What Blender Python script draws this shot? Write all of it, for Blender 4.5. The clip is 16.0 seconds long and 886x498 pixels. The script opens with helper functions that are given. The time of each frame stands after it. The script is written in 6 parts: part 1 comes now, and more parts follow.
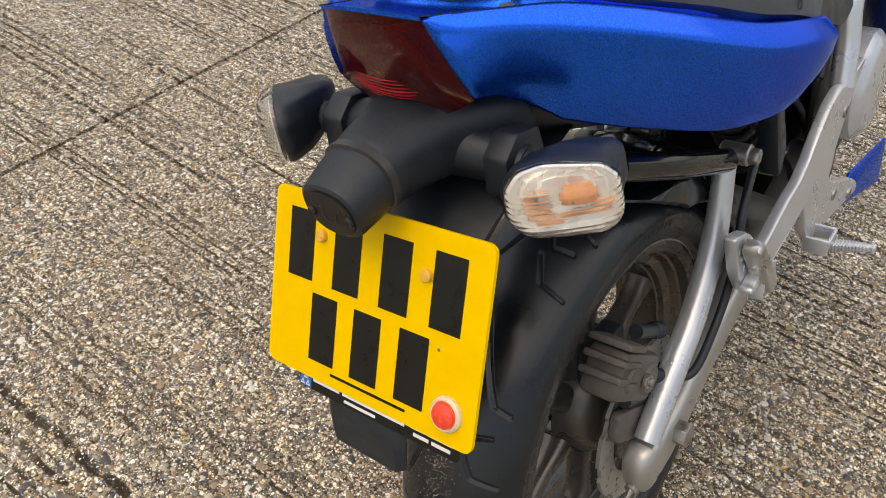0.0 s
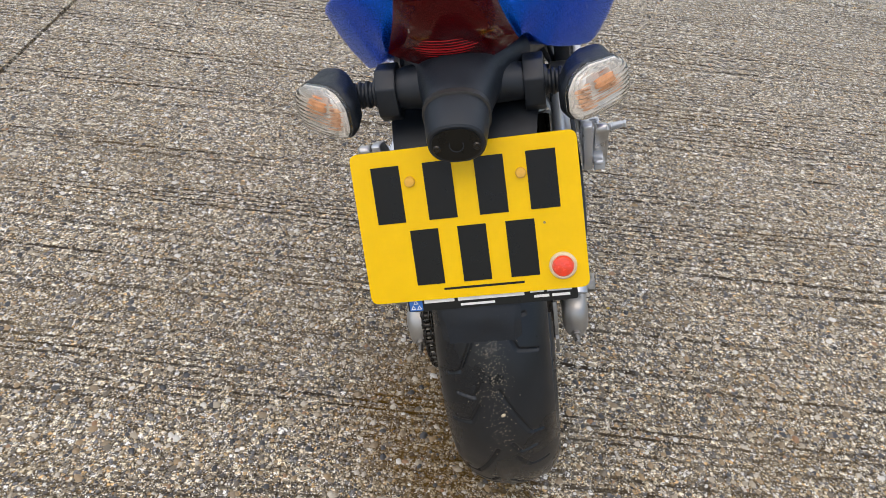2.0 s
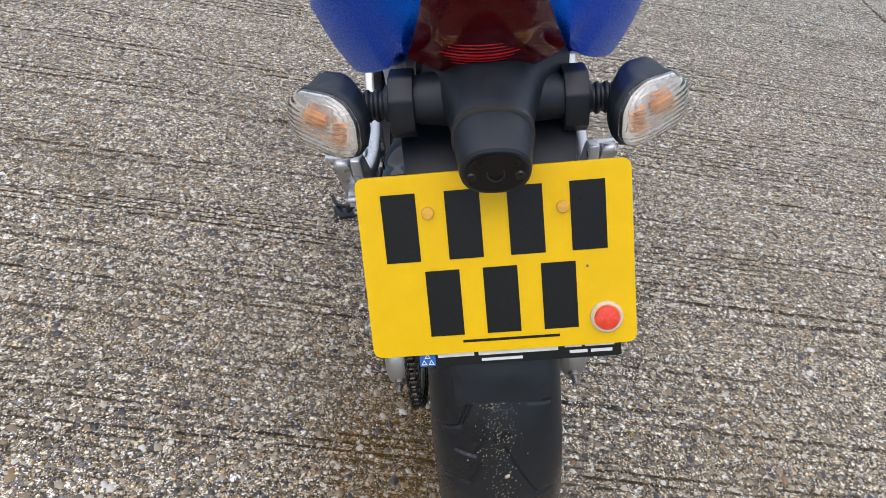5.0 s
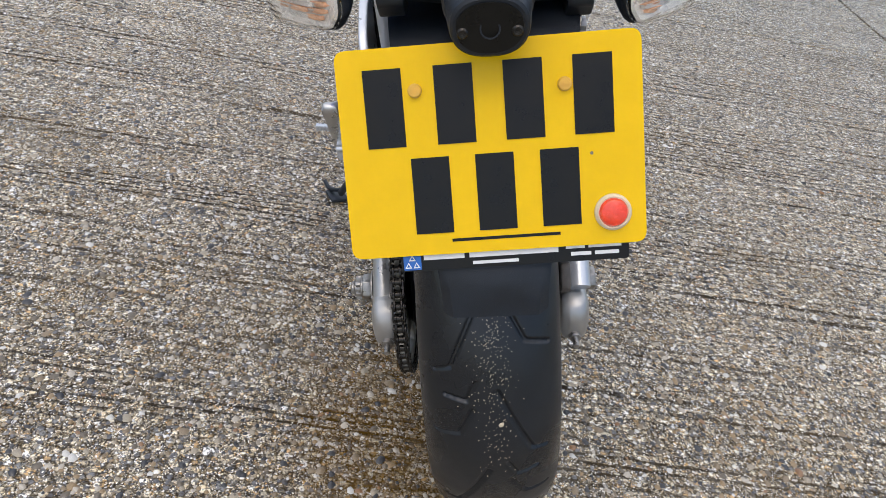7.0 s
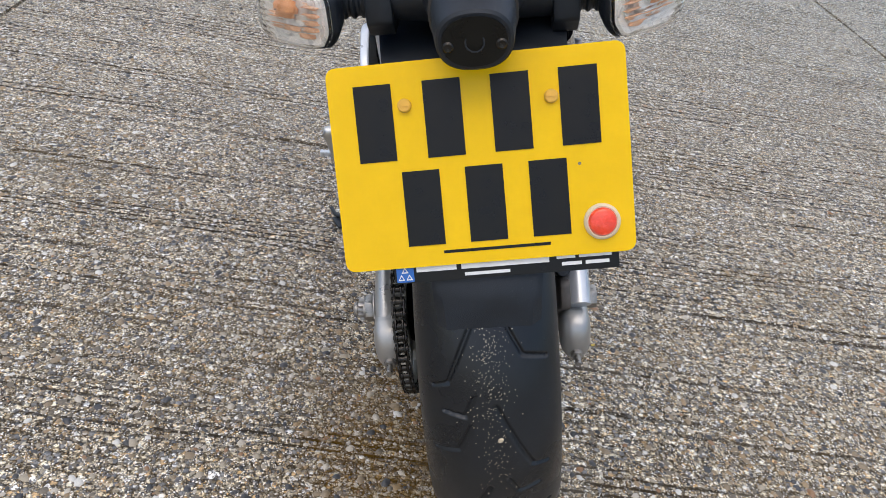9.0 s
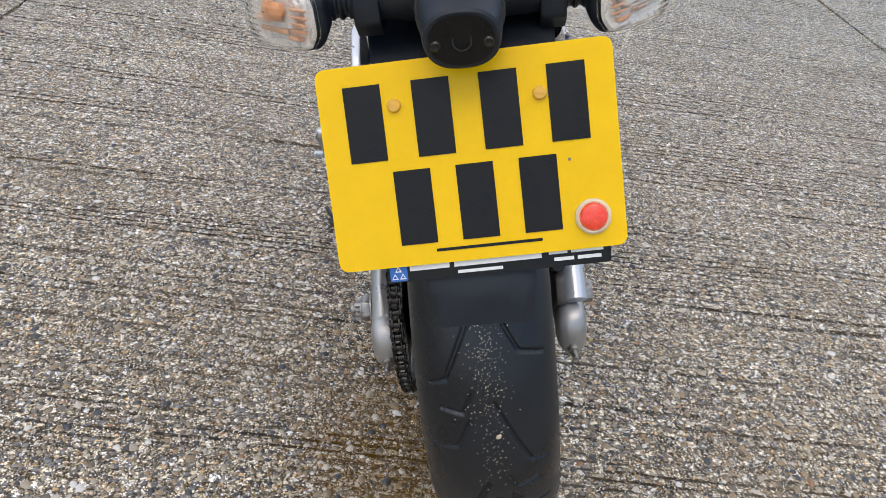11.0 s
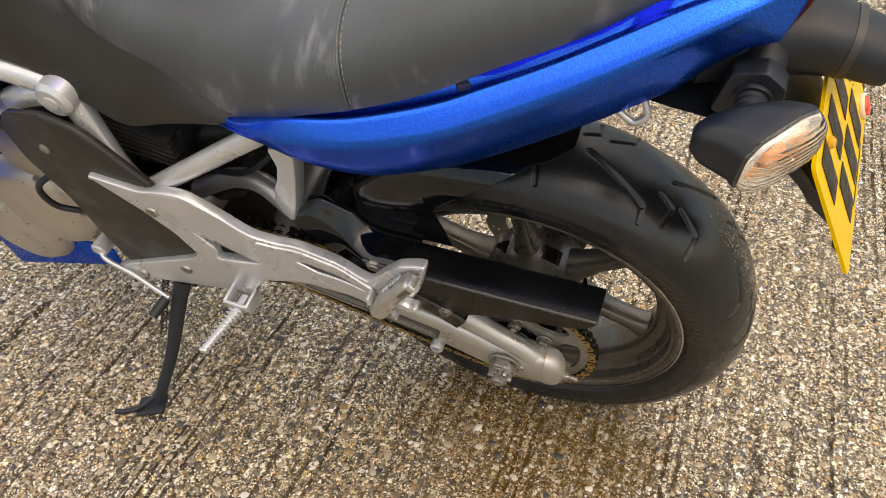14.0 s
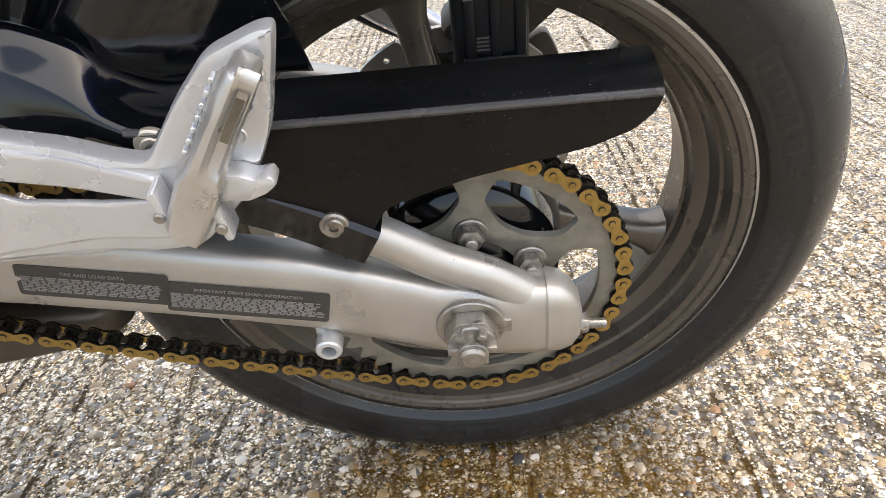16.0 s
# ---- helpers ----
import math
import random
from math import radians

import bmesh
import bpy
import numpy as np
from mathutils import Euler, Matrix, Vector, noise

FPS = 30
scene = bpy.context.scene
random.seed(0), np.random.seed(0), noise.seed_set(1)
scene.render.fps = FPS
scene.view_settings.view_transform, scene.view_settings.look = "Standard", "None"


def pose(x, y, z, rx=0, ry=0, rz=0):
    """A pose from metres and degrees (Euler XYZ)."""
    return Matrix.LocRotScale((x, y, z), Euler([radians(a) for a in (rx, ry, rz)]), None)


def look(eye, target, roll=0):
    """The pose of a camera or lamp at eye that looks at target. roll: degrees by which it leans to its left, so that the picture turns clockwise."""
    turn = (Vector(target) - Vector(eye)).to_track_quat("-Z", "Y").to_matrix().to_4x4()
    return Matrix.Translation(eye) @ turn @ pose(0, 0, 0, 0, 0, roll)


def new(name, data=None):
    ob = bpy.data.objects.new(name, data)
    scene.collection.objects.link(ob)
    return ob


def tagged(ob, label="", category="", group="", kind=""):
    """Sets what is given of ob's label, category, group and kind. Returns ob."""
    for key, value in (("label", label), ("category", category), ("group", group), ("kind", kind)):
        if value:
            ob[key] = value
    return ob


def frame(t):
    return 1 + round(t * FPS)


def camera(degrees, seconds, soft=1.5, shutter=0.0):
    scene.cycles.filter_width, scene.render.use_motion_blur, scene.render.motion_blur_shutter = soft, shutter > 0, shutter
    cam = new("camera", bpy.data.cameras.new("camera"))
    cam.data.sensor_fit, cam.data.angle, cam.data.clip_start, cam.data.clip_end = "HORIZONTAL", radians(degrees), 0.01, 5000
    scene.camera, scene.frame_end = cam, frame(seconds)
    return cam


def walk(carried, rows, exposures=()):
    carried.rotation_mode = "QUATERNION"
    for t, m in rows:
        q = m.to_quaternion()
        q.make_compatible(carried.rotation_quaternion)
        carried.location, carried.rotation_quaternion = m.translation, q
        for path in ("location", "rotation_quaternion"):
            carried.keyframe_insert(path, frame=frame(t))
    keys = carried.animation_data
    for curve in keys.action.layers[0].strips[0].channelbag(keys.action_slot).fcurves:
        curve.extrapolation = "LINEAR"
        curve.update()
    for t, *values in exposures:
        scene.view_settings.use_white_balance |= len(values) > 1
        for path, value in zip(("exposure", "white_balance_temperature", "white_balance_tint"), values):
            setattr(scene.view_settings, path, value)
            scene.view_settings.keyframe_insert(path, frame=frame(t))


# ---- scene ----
cam = camera(59.57, 16.0, soft=0.8)
PATH = [
    (0, (0.2084, -0.6140, 1.1598), (-0.2096, -0.0330, 0.4615), 2.58),
    (0.5, (0.1657, -0.7678, 1.1872), (-0.1554, -0.1140, 0.5021), 1.68),
    (1, (0.0496, -0.8455, 1.2038), (-0.1374, -0.1280, 0.5329), 2.98),
    (1.5, (-0.0723, -0.8741, 1.1617), (-0.1415, -0.1263, 0.5014), 5.10),
    (2, (-0.1131, -0.9474, 1.1847), (-0.1030, -0.1870, 0.5353), 6.62),
    (2.5, (-0.1806, -0.9650, 1.1870), (-0.1191, -0.2066, 0.5380), 7.49),
    (3, (-0.2487, -0.8485, 1.1811), (-0.1563, -0.0923, 0.5333), 9.02),
    (3.5, (-0.2284, -0.8586, 1.1595), (-0.1244, -0.1001, 0.5162), 10.29),
    (3.7, (-0.2073, -0.8875, 1.1641), (-0.1036, -0.1295, 0.5202), 10.64),
    (5.8, (-0.1891, -0.7912, 1.0144), (-0.0846, -0.0173, 0.3896), 13.03),
    (6, (-0.1773, -0.7951, 0.9865), (-0.0727, -0.0191, 0.3645), 13.18),
    (6.5, (-0.1648, -0.8138, 0.9735), (-0.0632, -0.0268, 0.3650), 12.99),
    (7, (-0.1639, -0.8452, 0.9743), (-0.0690, -0.0447, 0.3824), 12.57),
    (7.5, (-0.1559, -0.8607, 0.9828), (-0.0725, -0.0521, 0.4004), 12.20),
    (8, (-0.1550, -0.8565, 0.9749), (-0.0775, -0.0437, 0.3976), 11.92),
    (8.5, (-0.1456, -0.8549, 0.9672), (-0.0711, -0.0356, 0.3988), 11.33),
    (9, (-0.1446, -0.8607, 0.9690), (-0.0735, -0.0368, 0.4069), 10.72),
    (11.3, (-0.1398, -0.8632, 0.9713), (-0.0619, -0.0410, 0.4074), 9.20),
    (11.5, (-0.1408, -0.8612, 0.9727), (-0.0558, -0.0427, 0.4045), 9.06),
    (12, (-0.2001, -0.8506, 1.0832), (-0.0598, -0.0605, 0.4864), 8.69),
    (12.5, (-0.3508, -0.7516, 1.2241), (-0.0793, -0.0097, 0.6110), 6.01),
    (13, (-0.5325, -0.5059, 1.1986), (-0.1015, 0.1473, 0.5762), 2.30),
    (13.5, (-0.6983, -0.3353, 1.1713), (-0.0859, 0.1184, 0.5239), 0.46),
    (14, (-0.8208, -0.1743, 1.1285), (-0.1391, 0.0938, 0.4478), -0.84),
    (14.5, (-0.7307, 0.0326, 0.9696), (-0.0328, 0.2037, 0.2742), -2.30),
    (15, (-0.6308, 0.0368, 0.6553), (0.1583, 0.1266, 0.0477), -2.92),
    (15.2, (-0.6104, 0.0348, 0.6087), (0.2165, 0.1001, 0.0553), -3.13),
    (15.5, (-0.6169, 0.0192, 0.5861), (0.2524, 0.0851, 0.0963), -4.80),
    (16, (-0.6056, -0.0062, 0.5755), (0.2738, 0.0327, 0.1009), -5.94),
]
walk(cam, [(t, look(eye, target, roll)) for t, eye, target, roll in PATH],
     [(0, 0.42, 7900, 10), (1.5, 0.34, 7200, 10), (3.5, 0.34, 6450, 10), (12.3, 0.38, 6450, 10), (13.2, 0.48, 7800, 11), (14.0, 0.74, 8800, 11), (14.7, 0.92, 8500, 11), (15.3, 1.36, 7600, 11), (16.0, 1.44, 7500, 11)])
# ---- world and light: a bright overcast sky ----
BIKE = pose(0.0054, 0, 0.3027, 0, -13.77, 0)   # leaning on its side stand; origin at the rear axle, x right, y ahead, z up
world = bpy.data.worlds.new("overcast_sky")
scene.world = world
world.use_nodes = True
wn, wl = world.node_tree.nodes, world.node_tree.links
sky = wn.new("ShaderNodeTexSky")
sky.sky_type, sky.sun_disc = "NISHITA", False
sky.sun_elevation, sky.sun_rotation = radians(60), radians(205)
sky.air_density, sky.dust_density, sky.ozone_density = 1.0, 2.5, 1.0
wl.new(sky.outputs[0], wn["Background"].inputs[0])
wn["Background"].inputs[1].default_value = 0.15
sun = new("sun", bpy.data.lights.new("sun", "SUN"))
sun.data.energy, sun.data.angle, sun.data.color = 1.62, radians(115), (1.0, 0.97, 0.93)
sun.matrix_world = look((0.1, 1.1, 4.2), (0, 0, 0))


# ---- materials ----
def mat(name, col, rough=0.5, metal=0.0, var=0.15, scale=25, bump=0.0, bscale=400, coat=0.0, rvar=0.12,
        specks=0.0, spot=(0.5, 0.48, 0.44), dirt=0.0, dirtcol=(0.05, 0.045, 0.04), streaks=0.0):
    """A surface with grain at two scales, roughness that varies, fine relief, and, if asked for, dust specks or patches of grime."""
    m = bpy.data.materials.new(name)
    m.use_nodes = True
    n, k = m.node_tree.nodes, m.node_tree.links
    b = n["Principled BSDF"]
    co = n.new("ShaderNodeTexCoord")

    def noise_at(s, detail=4.0):
        t = n.new("ShaderNodeTexNoise")
        t.inputs["Scale"].default_value, t.inputs["Detail"].default_value = s, detail
        k.new(co.outputs["Object"], t.inputs["Vector"])
        return t.outputs[0]

    def mixed(fac, a, c):
        t = n.new("ShaderNodeMix")
        t.data_type = "RGBA"
        for v, i in ((fac, 0), (a, 6), (c, 7)):
            if isinstance(v, (tuple, float, int)):
                t.inputs[i].default_value = (*v, 1) if isinstance(v, tuple) else v
            else:
                k.new(v, t.inputs[i])
        return t.outputs[2]

    def ramp(v, lo, hi, a=0.0, c=1.0):
        t = n.new("ShaderNodeMapRange")
        t.clamp = True
        for i, x in enumerate((lo, hi, a, c)):
            t.inputs[i + 1].default_value = x
        k.new(v, t.inputs[0])
        return t.outputs[0]

    coarse, fine = noise_at(scale), noise_at(scale * 9)
    lo = tuple(c * (1 - var) for c in col)
    hi = tuple(min(1, c * (1 + var)) for c in col)
    base = mixed(ramp(coarse, 0.3, 0.7), lo, hi)
    base = mixed(ramp(fine, 0.35, 0.75, 0, 0.35), base, lo)
    if dirt:
        d = ramp(noise_at(scale * 0.6, 8), 0.62 - 0.3 * dirt, 0.75, 0, dirt)
        base = mixed(d, base, dirtcol)
    if streaks:   # chalky rub marks, drawn out across
        mp = n.new("ShaderNodeMapping")
        mp.inputs["Scale"].default_value, mp.inputs["Rotation"].default_value = (9, 38, 20), (0, 0, 0.35)
        k.new(co.outputs["Object"], mp.inputs["Vector"])
        t = n.new("ShaderNodeTexNoise")
        t.inputs["Scale"].default_value, t.inputs["Detail"].default_value, t.inputs["Roughness"].default_value = 1.0, 6.0, 0.6
        k.new(mp.outputs[0], t.inputs["Vector"])
        g = n.new("ShaderNodeMath")
        g.operation = "MULTIPLY"
        k.new(ramp(t.outputs[0], 0.52, 0.68, 0, streaks), g.inputs[0])
        k.new(ramp(noise_at(6.5, 2), 0.47, 0.60), g.inputs[1])
        base = mixed(g.outputs[0], base, (0.30, 0.30, 0.31))
    if specks:
        v = n.new("ShaderNodeTexVoronoi")
        v.inputs["Scale"].default_value = 260
        k.new(co.outputs["Object"], v.inputs["Vector"])
        s = ramp(v.outputs["Distance"], 0.08, 0.13, 1, 0)
        g = n.new("ShaderNodeMath")
        g.operation = "MULTIPLY"
        k.new(s, g.inputs[0])
        k.new(ramp(noise_at(14, 3), 0.5, 0.68, 0, specks), g.inputs[1])
        base = mixed(g.outputs[0], base, spot)
    k.new(base, b.inputs["Base Color"])
    k.new(ramp(coarse, 0.3, 0.7, max(0.02, rough - rvar), min(1, rough + rvar)), b.inputs["Roughness"])
    b.inputs["Metallic"].default_value = metal
    b.inputs["Coat Weight"].default_value = coat
    b.inputs["Coat Roughness"].default_value = 0.06
    if bump:
        u = n.new("ShaderNodeBump")
        u.inputs["Strength"].default_value, u.inputs["Distance"].default_value = bump, 0.0006
        k.new(noise_at(bscale, 3), u.inputs["Height"])
        k.new(u.outputs[0], b.inputs["Normal"])
    return m


def clear(name, col, rough, ior=1.45):
    m = bpy.data.materials.new(name)
    m.use_nodes = True
    b = m.node_tree.nodes["Principled BSDF"]
    b.inputs["Base Color"].default_value = (*col, 1)
    b.inputs["Roughness"].default_value, b.inputs["Transmission Weight"].default_value, b.inputs["IOR"].default_value = rough, 1.0, ior
    return m


PAINT = mat("blue_metallic_paint", (0.0006, 0.135, 0.86), 0.27, 0.95, 0.03, 900, coat=0.22, rvar=0.02)
PAINT.node_tree.nodes["Principled BSDF"].inputs["Specular Tint"].default_value = (0.15, 0.40, 1.0, 1)
SEAT = mat("seat_vinyl", (0.054, 0.063, 0.071), 0.44, 0, 0.22, 7, 0.5, 900, rvar=0.05, dirt=0.22, dirtcol=(0.10, 0.108, 0.112), streaks=0.6)
PLASTIC = mat("black_textured_plastic", (0.0105, 0.0145, 0.0205), 0.42, 0, 0.25, 40, 0.5, 1500, specks=0.10)
GLOSS = mat("gloss_black_plastic", (0.0030, 0.0036, 0.0048), 0.075, 0, 0.2, 30, 0.02, 120, rvar=0.03, specks=0.35, spot=(0.35, 0.34, 0.31))
SATIN = mat("satin_black_plastic", (0.0034, 0.0040, 0.0050), 0.30, 0, 0.25, 16, 0.2, 900, rvar=0.06, specks=0.30, spot=(0.35, 0.34, 0.31))
TRIM = mat("dark_grey_plastic", (0.020, 0.019, 0.0185), 0.45, 0, 0.2, 25, 0.3, 1200)
RUBBER = mat("tyre_rubber", (0.0080, 0.0098, 0.0125), 0.30, 0, 0.35, 11, 0.25, 700, rvar=0.17, specks=0.5, spot=(0.3, 0.29, 0.27), dirt=0.2, dirtcol=(0.030, 0.033, 0.036))
SILVER = mat("silver_painted_alloy", (0.60, 0.62, 0.65), 0.30, 0.6, 0.05, 20, rvar=0.05)
STEEL = mat("brushed_swing_arm_alloy", (0.44, 0.43, 0.41), 0.38, 0.7, 0.08, 30, 0.1, 700, dirt=0.08, dirtcol=(0.24, 0.22, 0.20))
CASTALLOY = mat("bare_cast_alloy", (0.52, 0.515, 0.50), 0.34, 0.75, 0.12, 40, 0.35, 420, dirt=0.25, dirtcol=(0.26, 0.24, 0.21))
GROOVE = mat("grimy_alloy", (0.20, 0.18, 0.145), 0.45, 0.5, 0.3, 60, 0.3, 500, dirt=0.5, dirtcol=(0.09, 0.08, 0.06))
BOLT = mat("zinc_bolt", (0.34, 0.325, 0.30), 0.36, 0.8, 0.25, 120, dirt=0.45, dirtcol=(0.08, 0.065, 0.05))
RIM = mat("graphite_wheel_paint", (0.120, 0.110, 0.098), 0.30, 0.65, 0.12, 20, 0.1, 800, dirt=0.25, dirtcol=(0.08, 0.07, 0.06))
SPROCKET = mat("dull_sprocket_steel", (0.25, 0.24, 0.21), 0.45, 0.5, 0.2, 60, 0.3, 900, dirt=0.5, dirtcol=(0.10, 0.09, 0.07), specks=0.5, spot=(0.05, 0.045, 0.035))
GOLD = mat("gold_chain_plate", (0.40, 0.27, 0.085), 0.38, 0.8, 0.25, 150, dirt=0.4, dirtcol=(0.07, 0.05, 0.02))
DARKSTEEL = mat("oily_chain_steel", (0.035, 0.032, 0.028), 0.3, 0.7, 0.3, 150)
CASTIRON = mat("grey_cast_caliper", (0.125, 0.112, 0.10), 0.55, 0.3, 0.25, 60, 0.4, 500, dirt=0.5, dirtcol=(0.07, 0.058, 0.048))
EXHAUST = mat("dark_exhaust_steel", (0.105, 0.092, 0.078), 0.42, 0.7, 0.25, 18, 0.15, 500, dirt=0.4, dirtcol=(0.05, 0.042, 0.034))
CASE = mat("bronze_engine_cover", (0.50, 0.46, 0.40), 0.38, 0.6, 0.12, 30, 0.2, 500, dirt=0.3, dirtcol=(0.2, 0.17, 0.14))
YELLOW = mat("yellow_plate_acrylic", (0.86, 0.535, 0.0015), 0.22, 0, 0.04, 30, rvar=0.04)
YELLOW.node_tree.nodes["Principled BSDF"].inputs["Specular IOR Level"].default_value = 0.2
INK = mat("black_plate_ink", (0.008, 0.0078, 0.0065), 0.35, 0, 0.2, 60)
CAP = mat("amber_screw_cap", (0.72, 0.40, 0.05), 0.4, 0, 0.12, 80)
WHITE = mat("white_print", (0.75, 0.75, 0.73), 0.4, 0, 0.05, 80)
BADGE = mat("blue_badge", (0.02, 0.13, 0.46), 0.35, 0, 0.08, 80)
CREAM = mat("cream_reflector_rim", (0.72, 0.60, 0.42), 0.4, 0, 0.08, 80)
RED = mat("red_reflector", (0.85, 0.05, 0.012), 0.22, 0, 0.12, 200, 0.9, 330, coat=0.6)
AMBER = mat("amber_bulb", (0.66, 0.30, 0.13), 0.3, 0, 0.1, 100)
PEACH = mat("amber_tinted_reflector", (0.74, 0.43, 0.26), 0.36, 0.3, 0.10, 60)
MIRROR = mat("lamp_reflector_silver", (0.80, 0.78, 0.74), 0.30, 0.35, 0.06, 60)
LABEL = mat("grey_label_film", (0.045, 0.044, 0.043), 0.4, 0.2, 0.15, 200)
PRINT = mat("label_print", (0.21, 0.205, 0.195), 0.5, 0, 0.1, 200)
LENS = clear("clear_lens", (0.97, 0.96, 0.94), 0.07)
REDLENS = clear("red_lens", (0.26, 0.003, 0.007), 0.06)
REDLENS.node_tree.nodes["Principled BSDF"].inputs["Specular IOR Level"].default_value = 0.3
REDLENS.node_tree.nodes["Principled BSDF"].inputs["Transmission Weight"].default_value = 0.90
# paler than the guard: the sky's highlight along its fold, put into the colour
EDGE = mat("sky_lit_black_fold", (0.050, 0.052, 0.055), 0.26, 0, 0.05, 30)
wave = LENS.node_tree.nodes.new("ShaderNodeTexWave")   # moulded ribs across the lens
wave.bands_direction = "Z"
wave.inputs["Scale"].default_value, wave.inputs["Distortion"].default_value = 62.0, 0.5
lens_bump = LENS.node_tree.nodes.new("ShaderNodeBump")
lens_bump.inputs["Strength"].default_value, lens_bump.inputs["Distance"].default_value = 0.28, 0.0010
lens_co = LENS.node_tree.nodes.new("ShaderNodeTexCoord")
LENS.node_tree.links.new(lens_co.outputs["Object"], wave.inputs["Vector"])
LENS.node_tree.links.new(wave.outputs["Fac"], lens_bump.inputs["Height"])
LENS.node_tree.links.new(lens_bump.outputs[0], LENS.node_tree.nodes["Principled BSDF"].inputs["Normal"])
LIP = mat("bare_metal_lip", (0.50, 0.49, 0.47), 0.35, 0.8, 0.15, 60)
DAMPER = mat("lamp_back_panel", (0.10, 0.09, 0.09), 0.5, 0.1, 0.25, 60)
REDGLINT = mat("red_lens_glint", (0.36, 0.006, 0.010), 0.18, 0, 0.2, 300, rvar=0.05)


for m_, level in ((PLASTIC, 0.45), (GLOSS, 0.5), (SATIN, 0.22), (RUBBER, 0.5), (TRIM, 0.4), (SEAT, 0.55), (INK, 0.25)):
    m_.node_tree.nodes["Principled BSDF"].inputs["Specular IOR Level"].default_value = level


# ---- helpers for shapes ----
def finish(me, angle=38):
    me.polygons.foreach_set("use_smooth", [True] * len(me.polygons))
    me.set_sharp_from_angle(angle=radians(angle))
    return me


def part(name, bm, material, parent, label="", angle=38, m=None):
    """Links a bmesh as one mesh object under a thing or under a part."""
    bmesh.ops.recalc_face_normals(bm, faces=bm.faces)
    me = bpy.data.meshes.new(name)
    bm.to_mesh(me)
    bm.free()
    me.materials.append(material)
    ob = new(name, finish(me, angle))
    ob.parent = parent
    if m is not None:
        ob.matrix_basis = m
    if label:
        tagged(ob, label)
    return ob


def grow(bm, other):
    """Joins another bmesh into bm."""
    me = bpy.data.meshes.new("join")
    other.to_mesh(me)
    other.free()
    bm.from_mesh(me)
    bpy.data.meshes.remove(me)
    return bm


def rings(loops, caps=True, closed=False):
    """A skin over loops of points, all with the same count."""
    bm = bmesh.new()
    rows = [[bm.verts.new(p) for p in loop] for loop in loops]
    pairs = list(zip(rows[:-1], rows[1:])) + ([(rows[-1], rows[0])] if closed else [])
    for a, b in pairs:
        for i in range(len(a)):
            j = (i + 1) % len(a)
            bm.faces.new((a[i], a[j], b[j], b[i]))
    if caps and not closed:
        bm.faces.new(rows[0])
        bm.faces.new(rows[-1])
    return bm


def spline(points, steps=8):
    """Points on a smooth curve through the given ones."""
    p = [Vector(q) for q in points]
    p = [2 * p[0] - p[1], *p, 2 * p[-1] - p[-2]]
    out = []
    for a, b, c, d in zip(p, p[1:], p[2:], p[3:]):
        for i in range(steps):
            t = i / steps
            out.append(0.5 * (2 * b + (c - a) * t + (2 * a - 5 * b + 4 * c - d) * t * t + (3 * b - a - 3 * c + d) * t ** 3))
    return out + [p[-2]]


def tube(points, radius, segs=20, steps=8, flat=1.0, smooth=True):
    """A round bar along a curve; radius: a number, or one for each point; flat: its width across x against its height."""
    path = spline(points, steps) if smooth else [Vector(q) for q in points]
    radii = radius if isinstance(radius, (list, tuple)) else [radius] * len(points)
    at = [float(v) for v in np.interp(np.linspace(0, len(points) - 1, len(path)), range(len(points)), radii)]
    loops, side = [], None
    for i, p in enumerate(path):
        way = (path[min(i + 1, len(path) - 1)] - path[max(i - 1, 0)]).normalized()
        ref = Vector((1, 0, 0)) if abs(way.x) < 0.9 else Vector((0, 0, 1))
        side = ref if side is None else side
        u = (side - way * side.dot(way)).normalized()
        side, v = u, way.cross(u)
        loops.append([p + at[i] * (u * flat * math.cos(a) + v * math.sin(a)) for a in (2 * math.pi * q / segs for q in range(segs))])
    return rings(loops)


def box_bar(points, half_w, half_h, steps=6):
    """A bar of eased rectangular section along a curve in the y-z plane."""
    path, loops = spline(points, steps), []
    for i, p in enumerate(path):
        way = (path[min(i + 1, len(path) - 1)] - path[max(i - 1, 0)]).normalized()
        u = (Vector((1, 0, 0)) - way * way.x).normalized()
        v = way.cross(u)
        e = 0.22 * min(half_w, half_h)
        ring = [(half_w - e, half_h), (half_w, half_h - e), (half_w, e - half_h), (half_w - e, -half_h), (e - half_w, -half_h), (-half_w, e - half_h), (-half_w, half_h - e), (e - half_w, half_h)]
        loops.append([p + u * a + v * b for a, b in ring])
    return rings(loops)


def lathe(profile, segs=96, start=0.0, end=360.0, closed=False):
    """Turns a profile of (x, radius) about the x axis; angles run from +y towards +z."""
    whole = abs(end - start) >= 360
    angles = np.radians(np.linspace(start, end, segs, endpoint=not whole))
    bm = bmesh.new()
    rows = [[bm.verts.new((x, r * math.cos(a), r * math.sin(a))) for x, r in profile] for a in angles]
    for a, b in list(zip(rows[:-1], rows[1:])) + ([(rows[-1], rows[0])] if whole else []):
        for i in range(len(profile) if closed else len(profile) - 1):
            j = (i + 1) % len(profile)
            bm.faces.new((a[i], a[j], b[j], b[i]))
    if closed and not whole:
        bm.faces.new(rows[0])
        bm.faces.new(rows[-1])
    return bm


def disc_x(x0, x1, r, segs=40, bevel=0.0015, at=(0, 0)):
    """A round plug along x with eased edges, its axis at (y, z)."""
    e = bevel if x1 > x0 else -bevel
    prof = [(x0, 0.0002), (x0, r - bevel), (x0 + e, r), (x1 - e, r), (x1, r - bevel), (x1, 0.0002)]
    bm = lathe(prof, segs)
    bm.transform(Matrix.Translation((0, at[0], at[1])))
    return bm


